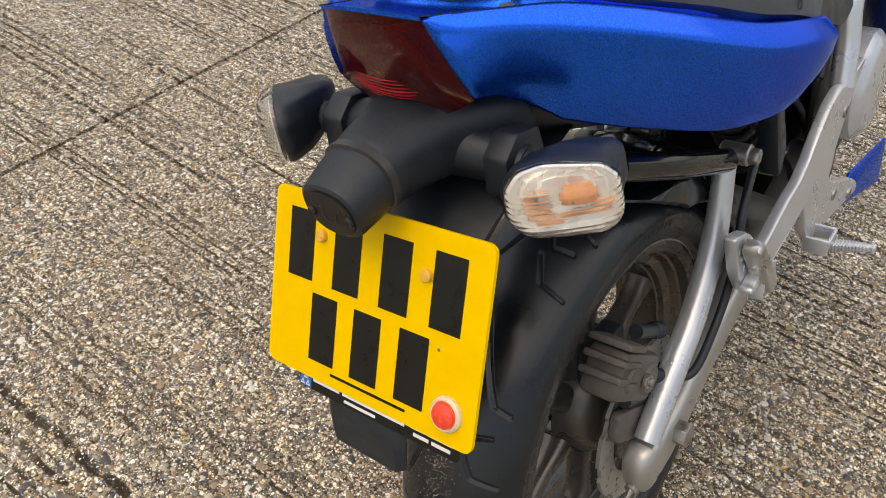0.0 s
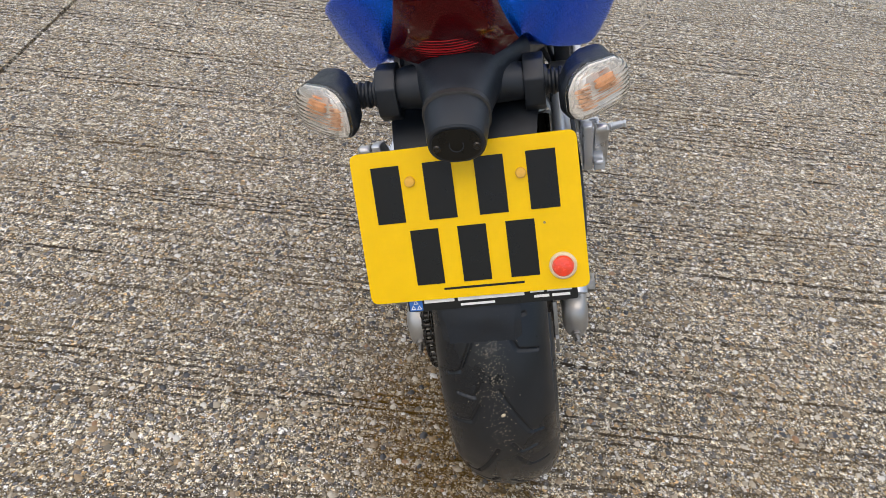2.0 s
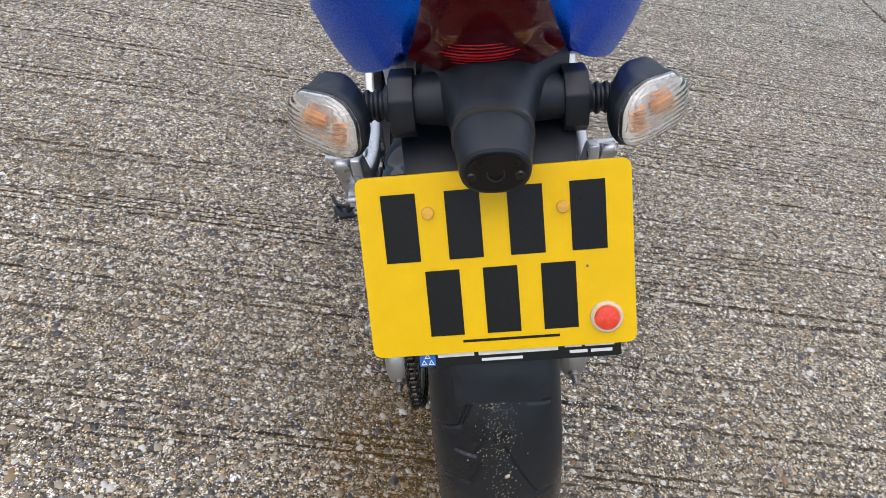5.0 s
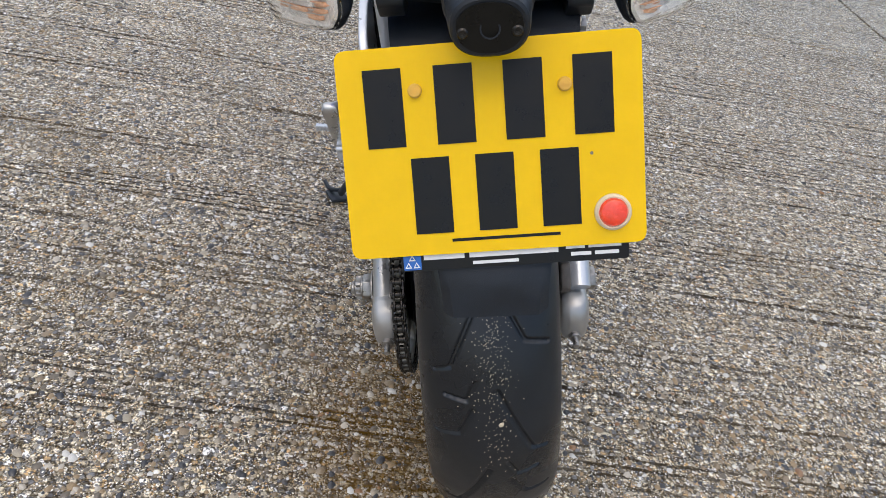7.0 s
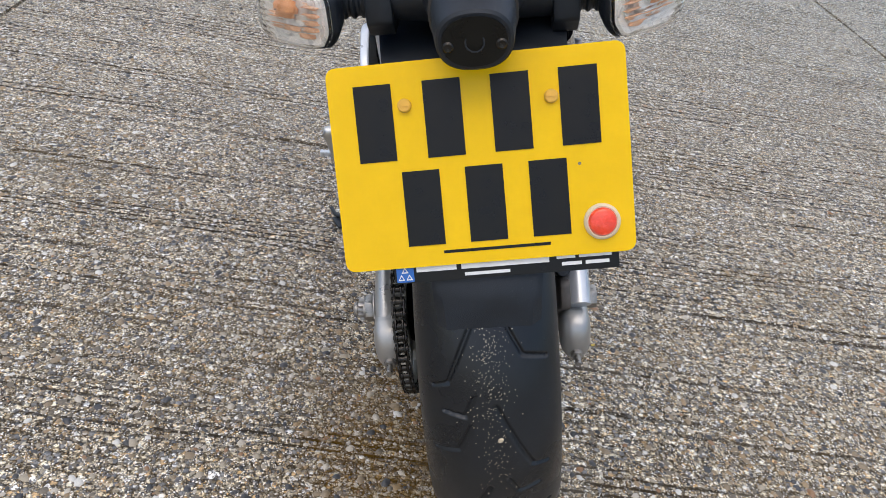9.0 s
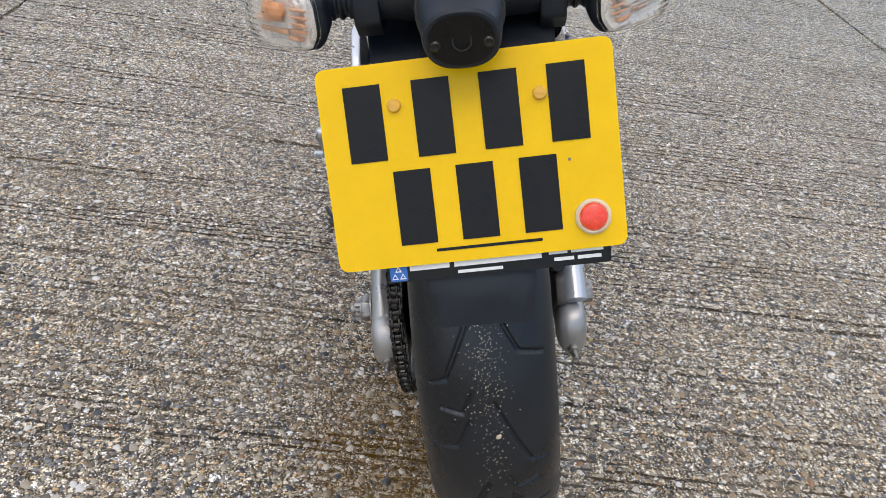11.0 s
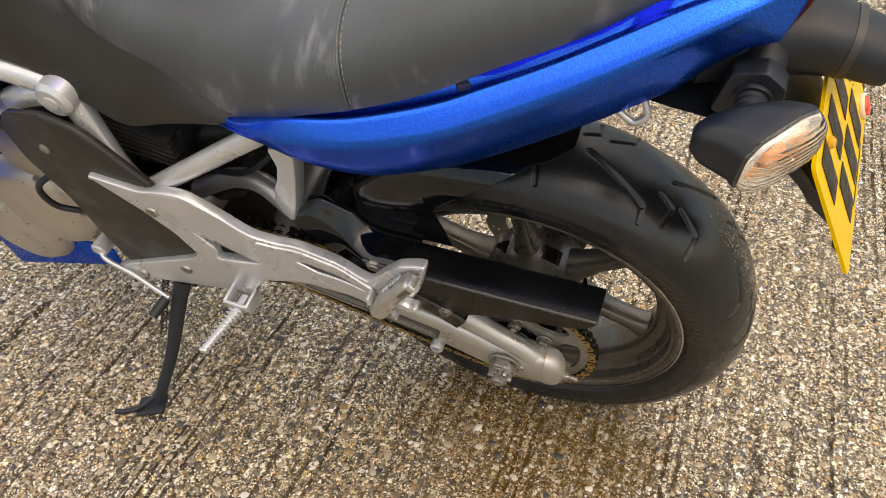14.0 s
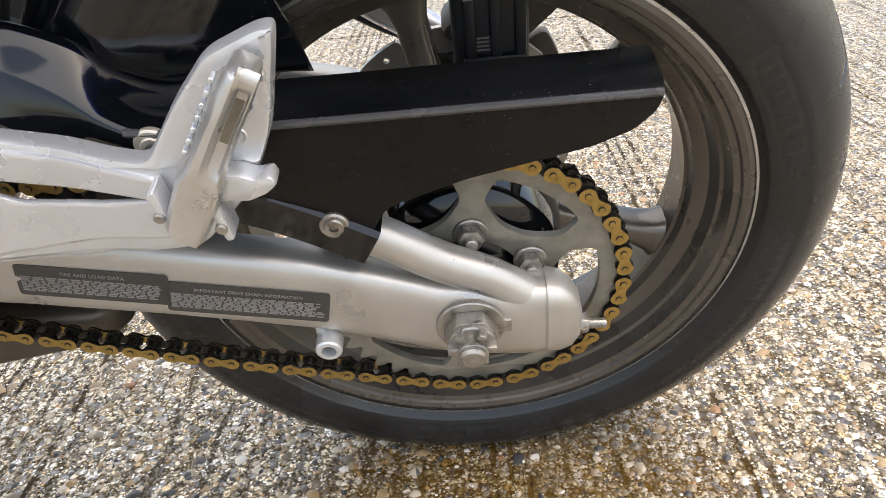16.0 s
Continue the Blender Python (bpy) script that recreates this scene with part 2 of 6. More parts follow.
def block(size, at=(0, 0, 0), rot=(0, 0, 0), bevel=0.002, segs=2):
    bm = bmesh.new()
    bmesh.ops.create_cube(bm, size=1)
    bm.transform(Matrix.Diagonal((*size, 1)))
    if bevel:
        bmesh.ops.bevel(bm, geom=bm.edges[:], offset=min(bevel, min(size) * 0.45), segments=segs, affect="EDGES", profile=0.5)
    bm.transform(pose(*at, *rot))
    return bm


def hexnut(r, x0, x1, at=(0, 0), bevel=0.001):
    bm = bmesh.new()
    bmesh.ops.create_cone(bm, cap_ends=True, segments=6, radius1=r, radius2=r, depth=abs(x1 - x0))
    bmesh.ops.bevel(bm, geom=bm.edges[:], offset=bevel, segments=2, affect="EDGES", profile=0.5)
    bm.transform(Matrix.Translation(((x0 + x1) / 2, *at)) @ pose(0, 0, 0, 0, 90, 0))
    return bm


def plate_yz(outer, x0, x1, holes=(), bevel=0.0025, curve=None, cuts=()):
    """A plate cut along an outline in (y, z), with holes, between two values of x; curve bends it: x shift by (y, z)."""
    from mathutils.geometry import tessellate_polygon
    loops = [[Vector((y, z, 0)) for y, z in lp] for lp in (outer, *holes)]
    flat = [v for lp in loops for v in lp]
    tris = tessellate_polygon(loops)
    bm = bmesh.new()
    a = [bm.verts.new((x0, v.x, v.y)) for v in flat]
    b = [bm.verts.new((x1, v.x, v.y)) for v in flat]
    for t in tris:
        bm.faces.new([a[i] for i in t])
        bm.faces.new([b[i] for i in reversed(t)])
    n, rim = 0, []
    for lp in loops:
        for i in range(len(lp)):
            j = (i + 1) % len(lp)
            f = bm.faces.new((a[n + i], a[n + j], b[n + j], b[n + i]))
            rim += [e for e in f.edges if abs(e.verts[0].co.x - e.verts[1].co.x) < 1e-6]
        n += len(lp)
    bmesh.ops.recalc_face_normals(bm, faces=bm.faces)
    if bevel:
        bmesh.ops.bevel(bm, geom=list(set(rim)), offset=bevel, segments=2, affect="EDGES", profile=0.5)
    for y in cuts:   # edges across the plate, so that it can bend
        bmesh.ops.bisect_plane(bm, geom=bm.verts[:] + bm.edges[:] + bm.faces[:], plane_co=(0, y, 0), plane_no=(0, 1, 0), dist=1e-5)
    if curve:
        for v in bm.verts:
            v.co.x += curve(v.co.y, v.co.z)
    return bm


def rounded(points, r=0.006, n=4):
    """A polygon's outline with its corners rounded."""
    out = []
    k = len(points)
    for i in range(k):
        p, a, b = Vector(points[i]), Vector(points[i - 1]), Vector(points[(i + 1) % k])
        ra = min(r, 0.4 * (a - p).length)
        rb = min(r, 0.4 * (b - p).length)
        s, e = p + (a - p).normalized() * ra, p + (b - p).normalized() * rb
        for j in range(n + 1):
            t = j / n
            out.append(tuple((1 - t) ** 2 * s + 2 * t * (1 - t) * p + t * t * e))
    return out


def oval(cx, cy, cz, w, h, power=2.6, n=32, tilt=0.0):
    """A loop in a plane across y: a rounded rectangle of width w and height h."""
    out = []
    for a in np.linspace(0, 2 * math.pi, n, endpoint=False):
        c, s = math.cos(a), math.sin(a)
        dx = math.copysign(abs(c) ** (2 / power), c) * w / 2
        dz = math.copysign(abs(s) ** (2 / power), s) * h / 2
        out.append((cx + dx, cy + tilt * dz, cz + dz))
    return out


def mirror_x(bm, about=0.0):
    for v in bm.verts:
        v.co.x = 2 * about - v.co.x
    bmesh.ops.reverse_faces(bm, faces=bm.faces)
    return bm


def words(text, size, material_slot, depth=0.0002):
    """Letters as a flat bmesh in the x-y plane, centred."""
    curve = bpy.data.curves.new("letters", "FONT")
    curve.body, curve.size, curve.align_x, curve.align_y, curve.extrude = text, size, "CENTER", "CENTER", depth
    ob = new("letters", curve)
    dg = bpy.context.evaluated_depsgraph_get()
    me = bpy.data.meshes.new_from_object(ob.evaluated_get(dg))
    bm = bmesh.new()
    bm.from_mesh(me)
    bpy.data.objects.remove(ob)
    bpy.data.curves.remove(curve)
    bpy.data.meshes.remove(me)
    return bm


def along(rows, steps=5):
    """Rows of numbers, smoothly filled in between."""
    a = [np.array(r, float) for r in rows]
    a = [2 * a[0] - a[1], *a, 2 * a[-1] - a[-2]]
    out = []
    for p, q, r, s in zip(a, a[1:], a[2:], a[3:]):
        for i in range(steps):
            t = i / steps
            out.append(0.5 * (2 * q + (r - p) * t + (2 * p - 5 * q + 4 * r - s) * t * t + (3 * q - p - 3 * r + s) * t ** 3))
    return out + [a[-2]]
# ---- the motorcycle ----
bike = tagged(new("motorcycle"), "blue sports motorcycle leaning on its side stand on damp concrete", "motorcycle")
bike.matrix_world = BIKE


# rear wheel ----
def build_wheel():
    prof = [(-0.064, 0.2285), (-0.0605, 0.2285), (-0.057, 0.217), (-0.04, 0.212), (-0.026, 0.196), (0.026, 0.196), (0.04, 0.212),
            (0.057, 0.217), (0.0605, 0.2285), (0.064, 0.2285)]
    barrel = [(0.0655, 0.2225), (0.0635, 0.2180), (0.0612, 0.2165), (0.0592, 0.2118), (0.0465, 0.2085), (0.0447, 0.2055), (0.0345, 0.2005), (0.0325, 0.1955),
              (0.0290, 0.1895), (0.0215, 0.1868), (0.0200, 0.1842), (0.0060, 0.1838)]
    prof += barrel + [(-x, r) for x, r in reversed(barrel)]
    wheel = part("rear_wheel", lathe(prof, 160, closed=True), RIM, bike, "graphite grey alloy rear wheel", 24)
    for sgn in (-1, 1):
        part("rim_lip", lathe([(sgn * 0.0615, 0.2283), (sgn * 0.0630, 0.2296), (sgn * 0.0652, 0.2292), (sgn * 0.0656, 0.2270)], 160), LIP, wheel, "bare metal rim edge")
    hub = grow(disc_x(-0.062, 0.062, 0.048), disc_x(-0.080, 0.080, 0.032))
    # a hollow cast drum carries the spokes, with a square window between each two
    n_ = 72
    prof_ = [(-0.066, 0.060), (-0.064, 0.074), (-0.058, 0.0775), (-0.022, 0.0790), (0.002, 0.0785), (0.030, 0.0740), (0.050, 0.0600), (0.058, 0.0460)]
    rows_ = [[hub.verts.new((x, r * math.cos(2 * math.pi * q / n_), r * math.sin(2 * math.pi * q / n_))) for x, r in prof_] for q in range(n_)]
    for q in range(n_):
        mid = ((q + 0.5) * 360 / n_ - 110) % 60
        for j in range(len(prof_) - 1):
            if j == 3 and (mid < 10 or mid > 50):
                continue
            hub.faces.new((rows_[q][j], rows_[(q + 1) % n_][j], rows_[(q + 1) % n_][j + 1], rows_[q][j + 1]))
    part("hub", hub, RIM, wheel)
    for i in range(6):
        loops = []
        for r, w, d, x in ((0.060, 0.050, 0.052, 0), (0.088, 0.030, 0.044, 0), (0.120, 0.023, 0.034, 0), (0.160, 0.024, 0.034, 0), (0.176, 0.032, 0.036, 0), (0.188, 0.050, 0.040, 0)):
            loops.append([(dx, dy, r) for dx, dy, _ in [(p[0], p[2], 0) for p in oval(x, 0, 0, d, w, 3.2, 20)]])
        bm = rings(loops)
        bm.transform(pose(0, 0, 0, 81 - 90 + 60 * i, 0, 0))
        part("spoke", bm, RIM, wheel)
    # tyre: a crowned tread with cut grooves
    half = [(-0.0575, 0.2180), (-0.0645, 0.2290), (-0.0690, 0.2322), (-0.0700, 0.2340), (-0.0712, 0.2345)]
    half += [(-0.0712 - 0.0053 * math.sin(math.pi * 0.5 * min(1, (r - 0.2345) / 0.022)), r) for r in np.arange(0.2365, 0.2665, 0.0015)] + [(-0.0760, 0.2680), (-0.0748, 0.2715)]
    s = np.linspace(-1, 1, 101)
    crown = [(0.0725 * math.sin(v * 1.22) / math.sin(1.22), 0.312 - 0.0355 * (1 - math.cos(v * 1.22)) / (1 - math.cos(1.22))) for v in s]
    profile = np.array(half + crown + [(-x, r) for x, r in reversed(half)])
    n = 1200
    ang = np.linspace(0, 2 * np.pi, n, endpoint=False)
    A, X = np.meshgrid(np.degrees(ang), profile[:, 0], indexing="ij")
    Rr = np.repeat(profile[None, :, 1], n, 0)
    depth = np.zeros_like(Rr)

    def groove(pts, width, deep):
        period = 40.0
        for flip in (1, -1):
            for (a0, x0), (a1, x1) in zip(pts[:-1], pts[1:]):
                u = (A - (0 if flip > 0 else 20.0)) % period
                for shift in (-period, 0, period):
                    px_, py_ = (u + shift - a0) * 0.0053, (X * flip - x0)
                    dx, dy = (a1 - a0) * 0.0053, x1 - x0
                    t = np.clip((px_ * dx + py_ * dy) / (dx * dx + dy * dy), 0, 1)
                    d = np.hypot(px_ - t * dx, py_ - t * dy)
                    e = np.clip(1.9 - d / width, 0, 1)
                    np.maximum(depth, 0.75 * deep * e * e * (3 - 2 * e), out=depth)

    groove([(2, 0.006), (17, 0.042)], 0.0017, 0.005)
    groove([(17, 0.042), (18, 0.058)], 0.0014, 0.004)
    groove([(20, 0.016), (24, 0.026), (23.2, 0.048)], 0.0015, 0.0045)
    groove([(26, 0.020), (32, 0.036), (33, 0.060)], 0.0015, 0.0045)
    sel = np.abs(X) < 0.066
    Rr = Rr - depth * sel
    flank = np.abs(X) > 0.0705   # raised bars and rings moulded into the sidewall
    bars = flank & (np.abs(Rr - 0.2515) < 0.0068) & (((A - 12) % 120) < 34) & ((A % 5.2) < 3.6) & ~((np.abs(Rr - 0.2515) < 0.0035) & ((A % 5.2) > 1.1) & ((A % 5.2) < 2.6))
    bars |= flank & (np.abs(Rr - 0.2535) < 0.0028) & (((A - 64) % 120) < 42) & ((A % 2.6) < 1.7)
    ring = flank & ((np.abs(Rr - 0.2395) < 0.0009) | (np.abs(Rr - 0.2640) < 0.0009))
    X = X + np.sign(X) * (0.0005 * bars + 0.0005 * ring)
    co = np.stack([X, Rr * np.cos(np.radians(A)), Rr * np.sin(np.radians(A))], -1).reshape(-1, 3)
    m = profile.shape[0]
    i, j = np.meshgrid(np.arange(n), np.arange(m - 1), indexing="ij")
    k = (i + 1) % n
    faces = np.stack([i * m + j, i * m + j + 1, k * m + j + 1, k * m + j], -1).reshape(-1, 4)
    me = bpy.data.meshes.new("tyre")
    me.from_pydata(co.tolist(), [], faces.tolist())
    me.materials.append(RUBBER)
    ob = new("tyre", finish(me, 180))
    ob.parent = wheel
    tagged(ob, "worn black rubber tyre with dusty tread")
    # a grain of stone stuck in the tread
    chip = block((0.005, 0.003, 0.005), (0.0090, -0.3080, 0.0595), (12, 20, 30), 0.001)
    part("stone_chip", chip, CREAM, wheel, "pale stone chip stuck in the tread")
    grit, rng = bmesh.new(), random.Random(11)
    for i in range(420):
        a, x = radians(rng.triangular(133, 186, 150)), rng.gauss(0.002, 0.011)
        d = rng.uniform(0.0003, 0.0009)
        r = 0.312 - 0.0355 * (1 - math.cos(math.asin(min(0.9, abs(x) / 0.0725 * math.sin(1.22))))) / (1 - math.cos(1.22))
        grow(grit, block((d, d * 1.3, d), (x, r * math.cos(a), r * math.sin(a)), (rng.uniform(0, 90), rng.uniform(0, 90), 0), 0))
    tagged(part("grit", grit, CREAM, wheel, "pale grit stuck to the tread"), kind="stuff")
    # sprocket with six windows, its nuts and carrier
    windows = []
    for i in range(6):
        c = 95.9 + 60 * i + 30
        pts = [(0.0985, q) for q in (-21, -14, -7, 0, 7, 14, 21)] + [(0.080, 24.5), (0.066, 16), (0.0605, 8), (0.0595, 0), (0.0605, -8), (0.066, -16), (0.080, -24.5)]
        windows.append(rounded([(r * math.cos(radians(c + a)), r * math.sin(radians(c + a))) for r, a in pts], 0.006, 4))
    teeth = []
    for i in range(46):
        for f, r in ((0.0, 0.1205), (0.22, 0.1165), (0.40, 0.1105), (0.60, 0.1105), (0.78, 0.1165)):
            a = 2 * math.pi * (i + f) / 46
            teeth.append((r * math.cos(a), r * math.sin(a)))
    core = [(0.0425 * math.cos(a), 0.0425 * math.sin(a)) for a in np.linspace(0, 2 * math.pi, 40, endpoint=False)]
    sprocket = part("sprocket", plate_yz(teeth, -0.1155, -0.1085, [core, *windows], 0.0006), SPROCKET, wheel, "dull grey steel rear sprocket")
    part("sprocket_carrier", lathe([(-0.1085, 0.034), (-0.1085, 0.048), (-0.102, 0.052), (-0.098, 0.064), (-0.090, 0.0725), (-0.066, 0.0745), (-0.060, 0.073), (-0.060, 0.02)], 64), GLOSS, wheel)
    boss = lathe([(-0.122, 0.0155), (-0.122, 0.030), (-0.119, 0.032), (-0.115, 0.029), (-0.113, 0.036), (-0.108, 0.042), (-0.106, 0.046)], 48)
    part("bearing_seal", boss, GLOSS, wheel)
    for i in range(6):
        a = radians(95.9 + 60 * i)
        at = (0.0513 * math.cos(a), 0.0513 * math.sin(a))
        nut = grow(disc_x(-0.1185, -0.1155, 0.0125, 28, 0.0008, at), hexnut(0.0098, -0.1265, -0.1185, at))
        nut = grow(nut, disc_x(-0.1315, -0.1265, 0.0048, 16, 0.0008, at))
        part("sprocket_nut", nut, BOLT, wheel)
    # petal brake disc
    edge = []
    for a in np.linspace(0, 360, 160, endpoint=False):
        r = 0.110 - 0.0045 * (math.cos(radians(a * 10)) > 0.45)
        edge.append((r * math.cos(radians(a)), r * math.sin(radians(a))))
    holes = [[(0.074 * math.cos(a), 0.074 * math.sin(a)) for a in np.linspace(0, 2 * math.pi, 48, endpoint=False)]]
    for i in range(30):
        for r, o in ((0.084, 0), (0.092, 4), (0.100, 8)):
            if (i + int(r * 1000)) % 2:
                continue
            c, q = radians(i * 12 + o), 0.0028
            holes.append([(r * math.cos(c) + q * math.cos(a), r * math.sin(c) + q * math.sin(a)) for a in np.linspace(0, 2 * math.pi, 8, endpoint=False)])
    part("brake_disc", plate_yz(edge, 0.083, 0.088, holes, 0), STEEL, wheel, "drilled steel brake disc")
    spider = grow(disc_x(0.060, 0.085, 0.045), disc_x(0.078, 0.084, 0.060))
    for i in range(5):
        arm = block((0.005, 0.022, 0.040), (0.082, 0, 0.066), (0, 0, 0), 0.001)
        arm.transform(pose(0, 0, 0, 72 * i, 0, 0))
        grow(spider, arm)
    part("disc_carrier", spider, RIM, wheel)
    return wheel


build_wheel()


# drive chain: rollers as one mesh, every pair of side plates a piece ----
def build_chain():
    R, r, pitch = 0.1163, 0.0382, 0.015875
    f = Vector((0.530, 0.093))
    d = f.length
    base, spread = math.atan2(f.y, f.x), math.acos((R - r) / d)
    up, dn = base + spread, base - spread
    top_r, top_f = Vector((math.cos(up), math.sin(up))) * R, f + Vector((math.cos(up), math.sin(up))) * r
    low_r, low_f = Vector((math.cos(dn), math.sin(dn))) * R, f + Vector((math.cos(dn), math.sin(dn))) * r
    pts = []
    for i in range(101):   # round the back of the rear sprocket
        a = up + (2 * math.pi - (up - dn)) * i / 100
        pts.append(Vector((math.cos(a), math.sin(a))) * R)
    for i in range(1, 60):   # the slack lower run hangs a little
        t = i / 60
        pts.append(low_r.lerp(low_f, t) - Vector((0, 0.010 * 4 * t * (1 - t))))
    for i in range(41):
        a = dn + (up - dn) * i / 40
        pts.append(f + Vector((math.cos(a), math.sin(a))) * r)
    pts += [top_f.lerp(top_r, i / 60) for i in range(1, 61)]
    cum = np.r_[0, np.cumsum([(b - a).length for a, b in zip(pts, pts[1:])])]
    count = 2 * round(cum[-1] / pitch / 2)
    xs, ys = np.array([p.x for p in pts]), np.array([p.y for p in pts])
    at = [(np.interp(s, cum, xs), np.interp(s, cum, ys)) for s in np.linspace(0, cum[-1], count, endpoint=False)]
    X = -0.112
    bm = bmesh.new()
    for p in at:
        grow(bm, disc_x(X - 0.0035, X + 0.0035, 0.0051, 12, 0.0006, p))
    chain = part("drive_chain", bm, DARKSTEEL, bike, "gold plated drive chain with oily rollers")

    def side(x0, h):
        n = 9
        out = [(pitch / 2 + h * math.cos(a), h * math.sin(a)) for a in np.linspace(-math.pi / 2, math.pi / 2, n)]
        out += [(0, h * 0.56)]
        out += [(-pitch / 2 + h * math.cos(a), h * math.sin(a)) for a in np.linspace(math.pi / 2, 3 * math.pi / 2, n)]
        out += [(0, -h * 0.56)]
        return plate_yz(out, x0, x0 - 0.0018, bevel=0)

    def pin(x0, x1, y, r):
        return disc_x(x0, x1, r, 10, 0.0004, (y, 0))
    outer = grow(side(-0.0064, 0.0063), side(0.0082, 0.0063))
    inner = grow(side(-0.0036, 0.0068), side(0.0054, 0.0068))
    for y in (-pitch / 2, pitch / 2):
        grow(outer, pin(-0.0094, -0.0078, y, 0.0026))
        grow(outer, pin(0.0078, 0.0094, y, 0.0027))
    data = []
    for name, b, material in (("chain_link", outer, GOLD), ("chain_link", inner, DARKSTEEL)):
        bmesh.ops.recalc_face_normals(b, faces=b.faces)
        me = bpy.data.meshes.new(name)
        b.to_mesh(me)
        b.free()
        me.materials.append(DARKSTEEL)
        me.materials.append(material)
        for f_ in me.polygons:
            f_.material_index = 1 if f_.normal.x < -0.9 else 0
        data.append(finish(me, 40))
    for i, p in enumerate(at):
        q = at[(i + 1) % len(at)]
        ob = new("chain_link", data[i % 2])
        ob.parent = chain
        ob.matrix_basis = Matrix.Translation((X, (p[0] + q[0]) / 2, (p[1] + q[1]) / 2)) @ pose(0, 0, 0, math.degrees(math.atan2(q[1] - p[1], q[0] - p[0])), 0, 0)


build_chain()


# swing arm ----
def build_swing_arm():
    def beam(x, sections):
        loops = []
        for y, z, h, w in sections:
            loops.append(oval(x, y, z, w, h, 3.6, 28))
        return rings(loops)
    left = [(-0.056, -0.012, 0.066, 0.038), (-0.040, -0.012, 0.070, 0.041), (-0.020, -0.009, 0.070, 0.042), (0.020, -0.002, 0.068, 0.041), (0.060, 0.014, 0.069, 0.040),
            (0.107, 0.031, 0.068, 0.038), (0.160, 0.045, 0.067, 0.038), (0.212, 0.059, 0.068, 0.038), (0.300, 0.080, 0.068, 0.040), (0.400, 0.100, 0.066, 0.044), (0.480, 0.112, 0.07, 0.05)]
    arm = beam(-0.136, left)
    right = [(y, z, h * 0.9, w) for y, z, h, w in left]
    grow(arm, beam(0.116, right))
    grow(arm, disc_x(-0.15, 0.15, 0.032, 40, 0.003, (0.495, 0.112)))
    grow(arm, tube([(-0.125, 0.34, 0.10), (0, 0.35, 0.11), (0.125, 0.34, 0.10)], 0.03))
    swing = part("swing_arm", arm, STEEL, bike, "brushed silver alloy swing arm", 50)
    # the bowed brace above the left beam and the steep one on the other side
    part("brace", tube([(-0.140, -0.042, 0.008), (-0.140, -0.015, 0.030), (-0.140, 0.020, 0.050), (-0.140, 0.061, 0.079), (-0.136, 0.134, 0.119), (-0.124, 0.20, 0.143), (-0.122, 0.285, 0.200),
                        (-0.105, 0.345, 0.224), (-0.10, 0.40, 0.212), (-0.10, 0.47, 0.165)], 0.0145, 24), STEEL, swing)
    part("brace_sleeve", box_bar([(-0.141, 0.059, 0.0775), (-0.139, 0.10, 0.102), (-0.137, 0.15, 0.127), (-0.134, 0.178, 0.139)], 0.0165, 0.0150), GLOSS, swing, "black plastic sleeve")
    part("brace", tube([(0.122, -0.055, 0.030), (0.122, 0.019, 0.090), (0.121, 0.077, 0.133), (0.118, 0.135, 0.205), (0.116, 0.160, 0.290)], [0.016, 0.0165, 0.016, 0.015, 0.013], 24), SILVER, swing)
    part("brace", tube([(0.116, 0.162, 0.296), (0.110, 0.05, 0.350), (0.095, -0.06, 0.405)], 0.015, 20), GLOSS, swing, "dark painted tube")
    part("brace_bolt", grow(disc_x(0.105, 0.140, 0.013, 24, 0.002, (0.175, 0.300)), hexnut(0.010, 0.140, 0.150, (0.175, 0.300))), BOLT, swing)
    for side in (-1, 1):
        x = -0.136 if side < 0 else 0.116
        cap = rings([oval(x, y, z, w, h, 3.2, 28) for y, z, h, w in ((-0.0545, -0.012, 0.0675, 0.0405), (-0.0555, -0.012, 0.0690, 0.0420), (-0.066, -0.014, 0.066, 0.040), (-0.074, -0.016, 0.056, 0.035), (-0.080, -0.018, 0.038, 0.024), (-0.082, -0.018, 0.014, 0.012))])
        part("end_cap", cap, STEEL, swing)
        bolt = disc_x(-0.106, -0.080, 0.0042, 16, 0.0006)
        nut = hexnut(0.0085, -0.092, -0.083)
        grow(bolt, nut)
        bolt.transform(Matrix.Translation((x, 0.004, -0.022)) @ pose(0, 0, 0, 6, 0, 0) @ pose(0, 0, 0, 0, 0, 90))
        part("chain_adjuster", bolt, BOLT, swing)
    axle = disc_x(-0.160, -0.157, 0.0245, 40, 0.0008)
    part("axle_washer", axle, BOLT, swing)
    nut = grow(hexnut(0.0195, -0.172, -0.160), disc_x(-0.1755, -0.1715, 0.0165, 32, 0.001))
    for i in range(6):
        lug = block((0.009, 0.006, 0.0095), (-0.178, 0, 0.0122), (0, 0, 0), 0.001)
        lug.transform(pose(0, 0, 0, 60 * i + 30, 0, 0))
        grow(nut, lug)
    part("axle_nut", nut, BOLT, swing, "castellated zinc axle nut")
    part("axle", grow(disc_x(-0.190, 0.136, 0.0095, 32, 0.002), disc_x(-0.186, -0.184, 0.0112, 24, 0.0005)), BOLT, swing)
    part("axle_head", hexnut(0.0165, 0.136, 0.152), BOLT, swing)
    part("slot_block", block((0.004, 0.014, 0.012), (-0.1575, -0.022, -0.002), (0, 0, 0), 0.001), BOLT, swing)
    stub = lathe([(-0.161, 0.0055), (-0.161, 0.0085), (-0.1597, 0.0098), (-0.146, 0.0098), (-0.146, 0.0055)], 32, closed=True)
    stub.transform(Matrix.Translation((0, 0.104, -0.013)))
